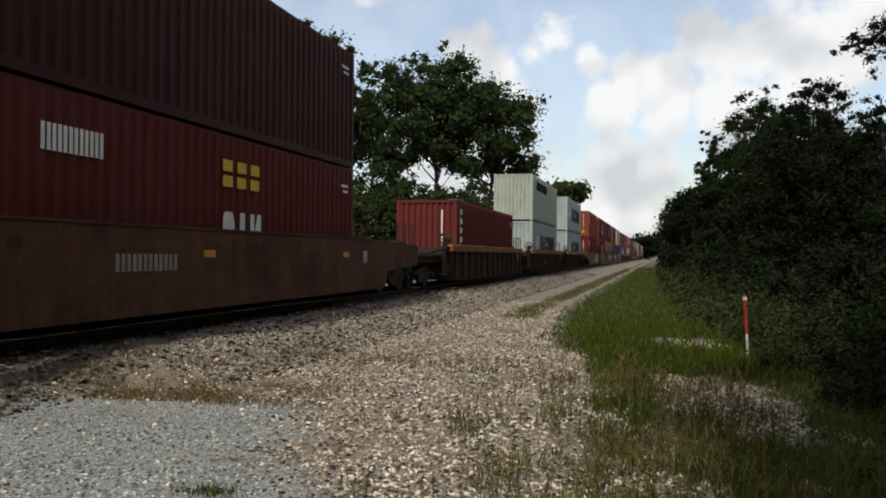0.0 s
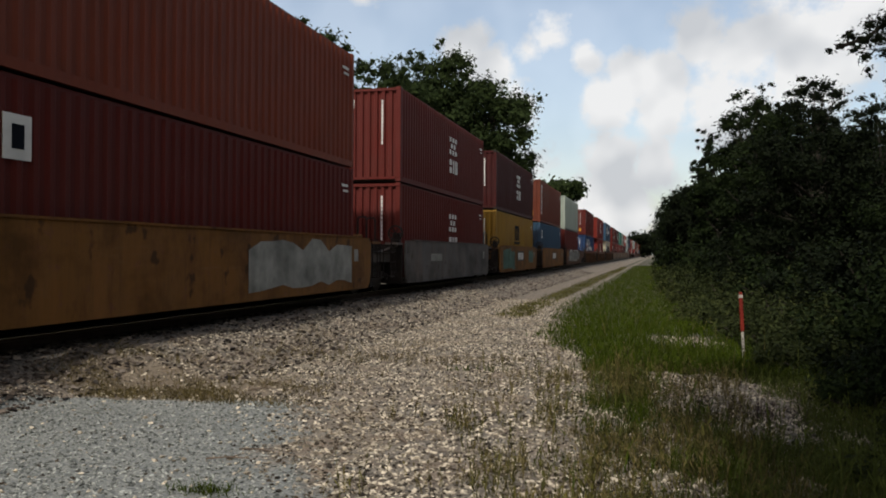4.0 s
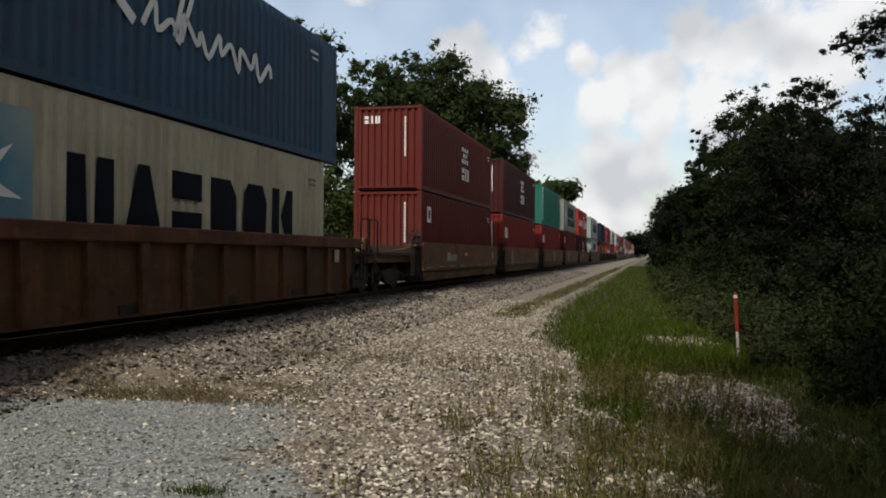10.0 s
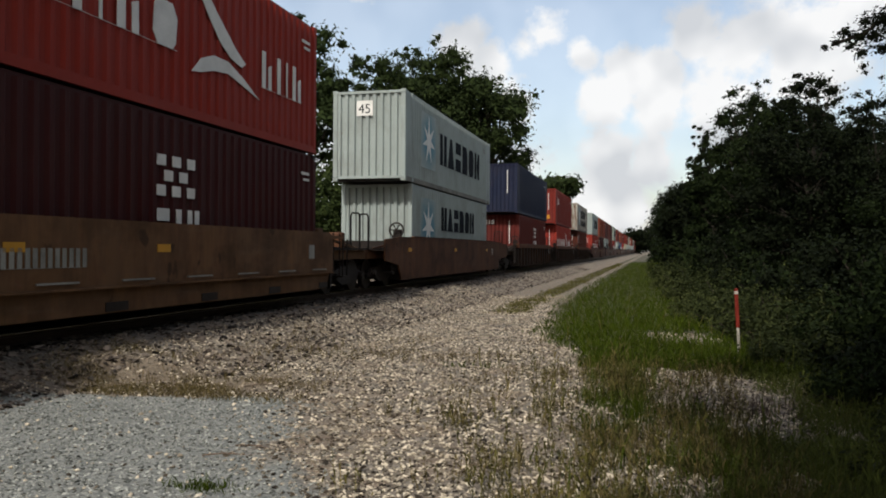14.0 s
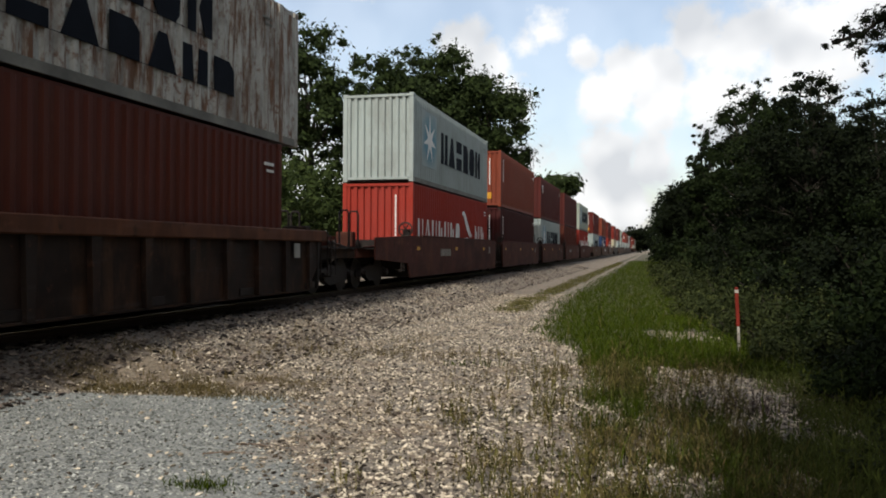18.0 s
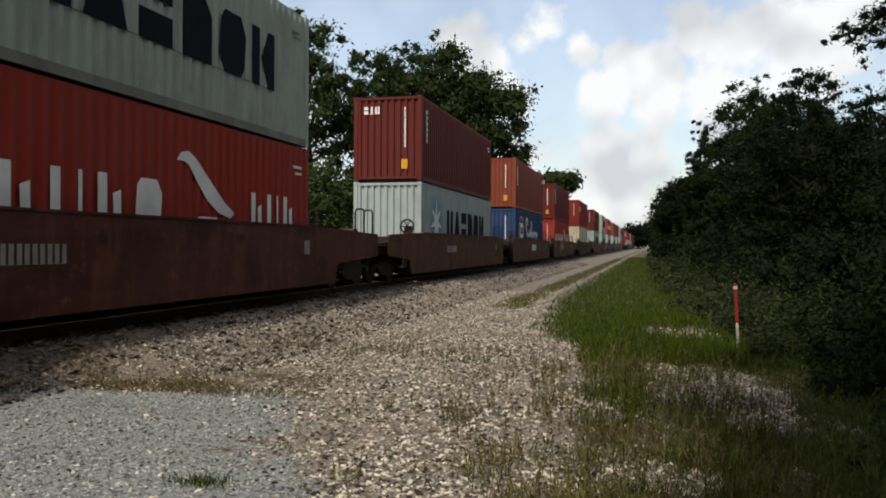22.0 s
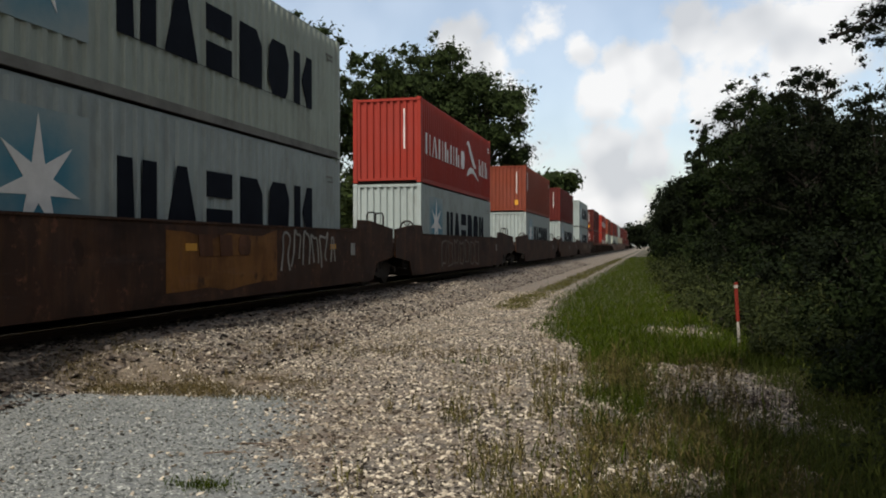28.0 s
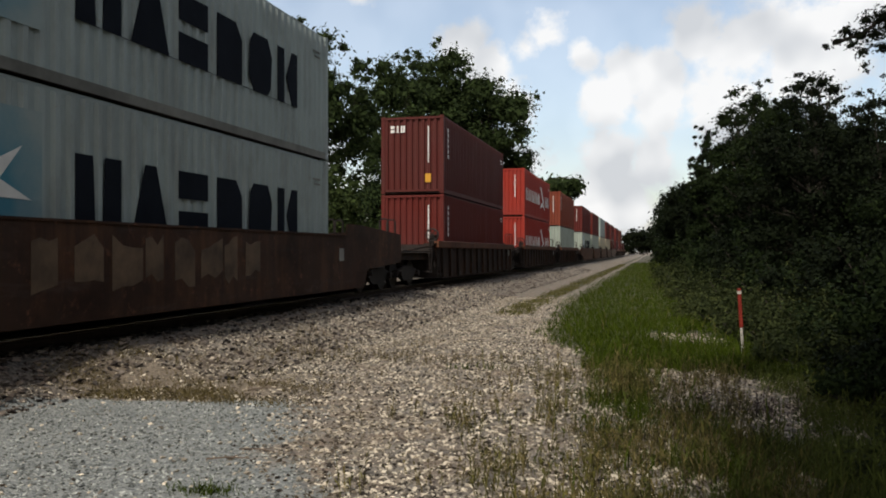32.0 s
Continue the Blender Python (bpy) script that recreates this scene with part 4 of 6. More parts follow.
    if "4" in end_mark:
        plate = dark_ink or "p" in end_mark
        ink = M["letter_black"] if plate else M["letter_white"]
        if plate:
            part("length_plate", shared("length_plate", lambda: boxes((-0.42, 0.12, -0.008, 0.004, 2.08, 2.56)), M["letter_white"]), box, "white plate", at=(0, ye, 0))
        ob = part("length_digits", text_mesh("45", 0.42, ink), box, "length number 45", at=(-0.15, ye - 0.012, 2.16))
        ob.rotation_euler = (radians(90), 0, 0)
    if "w" in end_mark:
        part("end_word", shared("end_word", lambda: turned(block_row(-0.85, -0.25, 2.3, 2.55, ("decks", "bar", "pair"), 0.008)), M["letter_white"]), box, "short row of white bars", at=(0, ye, 0))
    return box


# ---- well cars ----
BASE = 0.36          # container floor above the rail


def car_side_poly(lw, ea, eb, raised, tuck):
    """Outline of a smooth side sill: cut off past the well over a shared bogie, tapering on above a bogie of its own."""
    top, up = 1.50, 1.80

    def ending(ext):
        if not raised and ext < lw + 2.3:
            e = lw + tuck
            return [(e - 0.22, 0.20), (e - 0.06, 0.36), (e, 0.62), (e, top - 0.1), (e - 0.12, top)]
        low, gap = min(lw + 0.35, ext - 0.6), (0.14 if ext < lw + 2.3 else 0.5)
        rise = [(low, 0.20), (low + 0.3, 0.66), (ext - gap, 0.80)]
        if raised:
            return rise + [(ext - gap, 1.62), (lw + 0.15, up), (lw - 0.75, up), (lw - 0.85, top)]
        return rise + [(ext - gap, 1.40), (lw + 0.2, top)]
    return ending(eb) + [(-y, z) for y, z in reversed(ending(ea))]


def bogie(parent, y):
    ob = part("bogie", shared("bolster", lambda: boxes((-0.95, 0.95, -0.2, 0.2, 0.42, 0.68)), M["steel"]), parent, "dark greasy two-axle bogie", at=(0, y, 0))
    for s in (1, -1):
        frame_poly = [(-1.15, 0.34), (-0.95, 0.56), (-0.35, 0.64), (0.35, 0.64), (0.95, 0.56), (1.15, 0.34), (0.75, 0.34), (0.35, 0.2), (-0.35, 0.2), (-0.75, 0.34)]
        part("side_frame", shared("side_frame", lambda: prism(frame_poly, -0.06, 0.06), M["steel"]), ob, at=(s * 1.0, 0, 0))
        for q in (-0.89, 0.89):
            part("wheel", shared("wheel", lambda: joined(disc_x(-0.065, 0.065, 0, 0, 0.42), disc_x(-0.09, -0.065, 0, 0, 0.2, 12), disc_x(0.065, 0.11, 0, 0, 0.13, 12)), M["wheel"]), ob, at=(s * 0.79, q, 0.42))
            part("bearing_cap", shared("bearing_cap", lambda: disc_x(0, 0.14, 0, 0, 0.1, 12), M["steel"]), ob, at=(1.03 if s > 0 else -1.17, q, 0.42))
    for q in (-0.89, 0.89):
        part("axle", shared("axle", lambda: rod((-0.95, 0, 0), (0.95, 0, 0), 0.085, sides=10), M["steel"]), ob, at=(0, q, 0.42))


def jagged(y0, y1, z0, z1, seed, n):
    """A long sprayed patch with an uneven upper and lower edge."""
    rng = random.Random(seed)
    low = [(y0 + (y1 - y0) * i / n, z0 + rng.uniform(0, 0.16)) for i in range(n + 1)]
    high = [(y0 + (y1 - y0) * (n - i) / n, z1 - rng.uniform(0, 0.28)) for i in range(n + 1)]
    return low + high


def hollow(cy, cz, w, h, seed):
    """A hollow letter drawn as one loose closed line."""
    rng = random.Random(seed)
    j = lambda: rng.uniform(-0.1, 0.1)
    pts = [(cy - w / 2 + j(), cz - h / 2 + j()), (cy - w / 2 + j(), cz + j()), (cy - w / 2 + j(), cz + h / 2 + j()), (cy + j(), cz + h / 2 + j()), (cy + w / 2 + j(), cz + h / 2 + j()),
           (cy + w / 2 + j(), cz + j()), (cy + w / 2 + j(), cz - h / 2 + j()), (cy + j(), cz - h / 2 + j()), (cy - w / 2 + j(), cz - h / 2 + j())]
    return pts


def well_car(style, paint_key, chord_key, pitch_a, pitch_b, extras, last=False):
    lw = 6.35 if pitch_a + pitch_b < 17.5 else 7.55
    lw = min(lw, min(pitch_a, pitch_b) - 1.15)
    ea, eb = pitch_a, pitch_b
    m = M[paint_key]
    words = {"smooth": "smooth-sided", "raised": "smooth-sided raised-end", "ribbed": "ribbed-sided", "flange": "two-step sided"}[style]
    hue = {"car_brown": "rusty brown", "car_yellow": "stained yellow", "car_grey": "grey overpainted", "car_maroon": "maroon", "car_dark": "sooty dark brown", "car_ochre": "faded ochre", "car_tan": "faded tan-brown", "car_rust": "rust-streaked brown"}[paint_key]
    car = thing("well_car", f"{hue} {words} intermodal well car on the rails", "rail car", "well cars of the train")
    tuck = 0.7 if lw > 7 else 0.36 if paint_key == "car_maroon" else -0.12
    k = (style, paint_key, round(lw, 2), round(ea, 2), round(eb, 2))
    for s in (1, -1):
        x0, x1 = (1.40, 1.45) if s > 0 else (-1.45, -1.40)
        if style in ("smooth", "raised"):
            part("side_sill", shared(("side_sill", k, s), lambda: prism(car_side_poly(lw, ea, eb, style == "raised", tuck), x0, x1), m), car)
            part("top_flange", shared(("top_flange", k, s), lambda: boxes((min(x0, x1) - 0.03, max(x0, x1) + 0.025, -lw + 0.9, lw - 0.9, 1.5, 1.535)), m), car)
        elif style == "flange":
            part("side_sill", shared(("side_sill", k, s), lambda: prism([(-lw - 0.03, 0.58), (lw + 0.03, 0.58), (lw + 0.03, 1.42), (lw - 0.2, 1.5), (-lw + 0.2, 1.5), (-lw - 0.03, 1.42)], x0, x1), m), car)
            part("lower_sill", shared(("lower_sill", k, s), lambda: prism([(-lw + 0.25, 0.2), (lw - 0.25, 0.2), (lw - 0.02, 0.578), (-lw + 0.02, 0.578)], s * 1.36 - 0.03, s * 1.36 + 0.03), M["car_tan"]), car, "paler lower sill")
            part("step_lip", shared(("step_lip", k, s), lambda: boxes((s * 1.44 - 0.06, s * 1.44 + 0.06, -lw, lw, 0.55, 0.578)), m), car)
            if s > 0:
                for y in np.arange(-lw + 0.4, lw - 0.9, 1.65):
                    part("tie_down_bar", shared("tie_down_bar", lambda: boxes((1.45, 1.475, 0, 0.75, 0.64, 0.665)), M["pale_spray"]), car, "pale worn handling bar", at=(0, float(y), 0))
        else:
            web = [(-lw - 0.25, 1.25), (-lw, 0.2), (lw, 0.2), (lw + 0.25, 1.25)]
            if ea > lw + 1.2:
                web = [(-lw - 0.25, 1.25), (-lw - 0.1, 0.75), (-lw + 0.45, 0.2), (lw - 0.45, 0.2), (lw + 0.1, 0.75), (lw + 0.25, 1.25)]
            part("side_web", shared(("side_web", k, s), lambda: prism(web, s * 1.36 - 0.02, s * 1.36 + 0.02), m), car)
            part("top_chord", shared(("top_chord", k, s), lambda: chamfered(s * 1.41 - 0.09, s * 1.41 + 0.09, -lw - 0.3, lw + 0.3, 1.252, 1.5, 0.02), M[chord_key]), car, "worn top chord")
            part("bottom_chord", shared(("bottom_chord", k, s), lambda: boxes((s * 1.36 - 0.07, s * 1.36 + 0.07, -lw + 0.45, lw - 0.45, 0.17, 0.2)), m), car)
            for i, y in enumerate(np.linspace(-lw + 0.5, lw - 0.5, 13)):
                part("rib", shared("rib" + str(s), lambda: prism([(-0.06, 0.2), (0.06, 0.2), (0.1, 1.25), (-0.1, 1.25)], s * 1.425 - 0.045, s * 1.425 + 0.045), m), car, at=(0, float(y), 0))
    for e, ext in ((-1, ea), (1, eb)):
        y0, y1 = sorted((e * (lw + 0.12), e * (ext - 0.06)))
        part("end_platform", shared(("end_platform", k, e), lambda: boxes((-1.05, 1.05, y0, y1, 0.85, 1.08)), m), car)
        part("bulkhead", shared(("bulkhead", k), lambda: boxes((-1.395, 1.395, -0.04, 0.04, 0.2, 1.38)), M["steel"]), car, at=(0, e * (lw + 0.06), 0))
        for s in (1, -1):
            part("platform_brace", shared(("platform_brace", k, e, s), lambda: rod((1.3 * s, e * (lw + 0.1), 1.35), (1.0 * s, e * (ext - 0.2), 1.08), 0.035), m), car)
            part("handrail", shared("handrail", lambda: tube([(-0.13, 0, 1.08), (-0.13, 0, 2.02), (-0.09, 0, 2.1), (0.09, 0, 2.1), (0.13, 0, 2.02), (0.13, 0, 1.08)], 0.028), M["steel"]), car, at=(s * 0.86, e * (ext - 0.35), 0))
        part("walkway", shared(("walkway", k, e), lambda: boxes((-1.2, 1.2, min(y0, y1) + 0.1, max(y0, y1) - 0.1, 1.1, 1.14)), M["steel"]), car)
        ladder = part("ladder", shared("ladder_stile", lambda: rod((0, 0, 0.45), (0, 0, 1.5), 0.02), M["steel"]), car, "steel corner ladder", at=(1.3, e * (lw + 0.42), 0))
        part("stile", shared("ladder_stile", lambda: rod((0, 0, 0.45), (0, 0, 1.5), 0.02), M["steel"]), ladder, at=(0, e * 0.4, 0))
        for z in (0.55, 0.85, 1.15, 1.42):
            part("rung", shared("rung", lambda: rod((0, 0, 0), (0, 0.4, 0), 0.014, sides=5), M["steel"]), ladder, at=(0, 0 if e > 0 else -0.4, z))
        part("end_lip", shared(("end_lip", k, e), lambda: boxes((1.08, 1.42, e * lw + (0.11 if e > 0 else -0.75), e * lw + (0.75 if e > 0 else -0.11), 1.36, 1.42)), m), car, "worn corner step plate")
        part("crossover_step", shared("crossover_step", lambda: joined(boxes((1.12, 1.40, -0.02, 0.30, 0.42, 0.46)), rod((1.38, 0.0, 0.42), (1.38, 0.0, 1.36), 0.02), rod((1.38, 0.28, 0.42), (1.38, 0.28, 1.36), 0.02)), M["steel"]), car, "dark corner step", at=(0, e * (lw + 0.98) - 0.14, 0))
        part("brake_box", shared("brake_box", lambda: chamfered(-0.28, 0.28, -0.16, 0.16, 1.14, 1.62, 0.03), m), car, at=(0.62 * e, e * (lw + 0.6), 0))
    wheel = part("brake_wheel", shared("brake_wheel", lambda: joined(chamfered(-0.12, 0.12, 0.0, 0.16, 1.3, 1.72, 0.02), rod((0, 0.0, 1.7), (0, -0.06, 1.7), 0.03), tube([(0.22 * math.cos(0.3927 * i), -0.05, 1.7 + 0.22 * math.sin(0.3927 * i)) for i in range(17)], 0.03)), M["steel"]), car, "dark hand brake wheel on a stand", at=(1.24, -lw - 0.2, 0))
    for i in range(3):
        part("spoke", shared(("spoke", i), lambda: rod((0.21 * math.cos(1.047 * i), -0.05, 1.7 + 0.21 * math.sin(1.047 * i)), (-0.21 * math.cos(1.047 * i), -0.05, 1.7 - 0.21 * math.sin(1.047 * i)), 0.018, sides=5), M["steel"]), wheel)
    for y in np.linspace(-lw + 0.15, lw - 0.65, 6):
        part("floor_beam", shared("floor_beam", lambda: boxes((-1.4, 1.4, 0, 0.5, 0.22, 0.352)), M["steel"]), car, at=(0, float(y), 0))
    part("drawbar", shared(("drawbar", k), lambda: boxes((-0.14, 0.14, -ea - 0.3, -ea + 0.4, 0.72, 0.9)), M["steel"]), car)
    if "two" in extras:
        bogie(car, -ea + 1.45)
    else:
        bogie(car, -ea)
    if last or "end" in extras:
        bogie(car, eb - 1.45)
    X = 1.452
    if "ttx" in extras:
        part("name_plate", shared("name_plate", lambda: boxes((X, X + 0.006, -1.1, 1.1, 0.72, 1.26)), M["black_spray"]), car, "black name panel")
        part("name_marking", shared("name_marking", lambda: block_row(-0.9, 1.0, 0.80, 1.18, ("lean", "lean", "lens"), X + 0.016, 0.74), M["letter_white"]), car, "three pale bars", at=(0, 0, 0))
    if "bars" in extras:
        part("number_marking", shared("number_marking", lambda: letter_bars(-3.4, -1.9, 0.85, 1.1, 6, X + 0.008), M["pale_spray"]), car, "row of pale number bars")
    if "side_ttx" in extras:
        xs = 1.39 if style == "ribbed" else X + 0.006
        part("name_marking", shared(("rib_name", style), lambda: block_row(-2.0, -0.4, 0.5, 0.9, ("lean", "lean", "lens"), xs, 0.66) if style == "ribbed" else block_row(-1.0, 0.6, 0.76, 1.14, ("lean", "lean", "lens"), xs, 0.66), M["pale_spray"] if style == "ribbed" else M["faint_spray"]), car, "three pale bars")
    if "teal" in extras:
        part("graffiti", shared("teal_a", lambda: prism(jagged(-5.4, -1.9, 0.24, 1.46, 5, 7), X, X + 0.004), M["teal"]), car, "teal spray-painted shape")
        part("graffiti", shared("teal_b", lambda: prism(jagged(2.9, 4.7, 0.55, 1.44, 8, 5), X, X + 0.004), M["teal"]), car, "teal spray-painted shape")
        for i, line in enumerate(([(-5.4, 1.45), (-5.2, 1.0), (-5.15, 0.6)], [(-3.7, 1.4), (-3.85, 1.0), (-3.6, 0.75)], [(-2.7, 1.2), (-2.3, 1.25), (-2.1, 0.9), (-2.25, 0.6), (-1.6, 0.25)], [(3.0, 1.4), (3.1, 0.9)], [(3.7, 1.2), (4.2, 1.25)])):
            part("graffiti_line", shared(("teal_line", i), lambda: stroke_band(line, 0.06, X + 0.012), M["black_spray"]), car, "thin black spray line")
    if "tag" in extras:
        part("graffiti", shared("tag_fill", lambda: prism(jagged(-4.8, 3.3, 0.40, 1.49, 20, 14), X, X + 0.004), M["pale_spray"]), car, "pale spray-painted letters")
        for i, (y0, y1) in enumerate(((-3.6, -1.9), (-0.2, 1.1), (2.0, 3.2))):
            part("graffiti", shared(("tag_shine", i), lambda: prism([(y0, 1.40), (y1, 1.42), (y1 + 0.1, 1.49), (y0 - 0.05, 1.5)], X + 0.004, X + 0.010), M["letter_white"]), car, "white spray highlight")
        part("graffiti", shared("tag_end", lambda: prism(jagged(3.55, 4.9, 0.55, 1.46, 21, 5), X, X + 0.004), M["pale_spray"]), car, "pale spray-painted letters")
        part("paint_patch", shared("tag_orange", lambda: prism(jagged(-6.3, -5.0, 0.8, 1.5, 22, 4), X, X + 0.004), M["chord_orange"]), car, "stained orange paint patch")
        for i, line in enumerate(([(-4.75, 1.35), (-4.6, 0.9), (-4.2, 0.55), (-3.5, 0.45)], [(-4.3, 1.4), (-4.4, 1.15), (-3.9, 1.0), (-3.5, 1.15), (-3.0, 1.2), (-2.7, 1.0)], [(-2.5, 1.45), (-2.45, 0.5)],
                                  [(-1.6, 1.4), (-1.62, 0.6)], [(-0.6, 1.4), (-0.62, 0.7)], [(-0.1, 1.35), (-0.1, 0.75), (0.4, 0.72), (0.45, 1.3)], [(1.0, 1.38), (0.95, 0.8), (1.4, 0.78)],
                                  [(1.9, 1.4), (1.85, 0.7)], [(2.3, 1.3), (2.7, 1.1), (2.5, 0.75)], [(3.7, 1.3), (3.9, 1.0), (4.4, 0.95), (4.7, 1.3)], [(3.6, 1.0), (3.7, 0.7), (4.3, 0.6)])):
            part("graffiti_line", shared(("tag_line", i), lambda: stroke_band(line, 0.06 if i % 3 else 0.085, X + 0.018), M["black_spray"]), car, "black spray outline")
    if "ghost" in extras:
        for i in range(7):
            part("graffiti", shared(("ghost", i), lambda: stroke_band(hollow(-3.9 + 0.95 * i, 0.85, 0.62, 0.8, 60 + i), 0.055, X + 0.012), M["faint_spray"]), car, "faint sprayed hollow letter")
    if "scrawl" in extras or "patch" in extras:
        y0 = 2.5 if "patch" in extras else -3.6
        for i in range(6):
            part("graffiti", shared(("scrawl", y0, i), lambda: stroke_band(hollow(y0 + 0.5 * i, 1.02 + 0.05 * (i % 2), 0.3, 0.62, 90 + i)[:7], 0.05, X + 0.012), M["pale_spray"]), car, "pale sprayed scrawl")
    if "smear" in extras:
        for i in range(8):
            part("graffiti", shared(("smear", i), lambda: prism(jagged(-3.6 + 0.75 * i, -3.15 + 0.75 * i + 0.12 * (i % 3), 0.55 + 0.1 * (i % 2), 1.4, 80 + i, 3), X, X + 0.004), M["worn_smear"]), car, "worn faded paint smear")
    if "patch" in extras:
        part("paint_patch", shared("yellow_patch", lambda: prism(jagged(-1.7, 2.1, 0.3, 1.5, 33, 6), X, X + 0.004), M["car_yellow"]), car, "stained yellow paint patch")
        part("patch_marking", shared("patch_marking", lambda: block_row(-0.8, 1.2, 0.95, 1.32, ("lean", "lean", "lens"), X + 0.016, 0.7), M["car_brown"]), car, "three brown bars")
    if "greypatch" in extras:
        part("paint_patch", shared("grey_patch", lambda: prism(jagged(0.2, 5.4, 0.35, 1.42, 31, 11), X, X + 0.004), M["pale_spray"]), car, "grey overpainted patch")
    for word in extras:
        if word.startswith("bell"):
            part("pale_stain", shared("bell_stain", lambda: prism([(-0.5, 0.5), (0.42, 0.46), (0.4, 0.8), (0.3, 1.1), (0.08, 1.36), (-0.1, 1.4), (-0.3, 1.2), (-0.42, 0.9)], X, X + 0.004), M["bell_stain"]), car, "pale bell-shaped paint stain", at=(0, float(word[4:]), 0))
    for y in ((-3.2, -0.2) if style == "flange" else (-lw + 0.5, -1.0, lw - 2.5)) if "refl" in extras else ():
        part("reflector", shared("reflector", lambda: boxes((X, X + 0.008, -0.17, 0.17, 1.05, 1.17)), M["yellow_mark"]), car, "yellow reflector", at=(0, y, 0))
    part("load_plate", shared("load_plate", lambda: boxes((X, X + 0.006, -0.14, 0.14, 0.9, 1.2)), M["pale_spray"]), car, "small pale data plate", at=(0, lw - 1.2, 0))
    return car


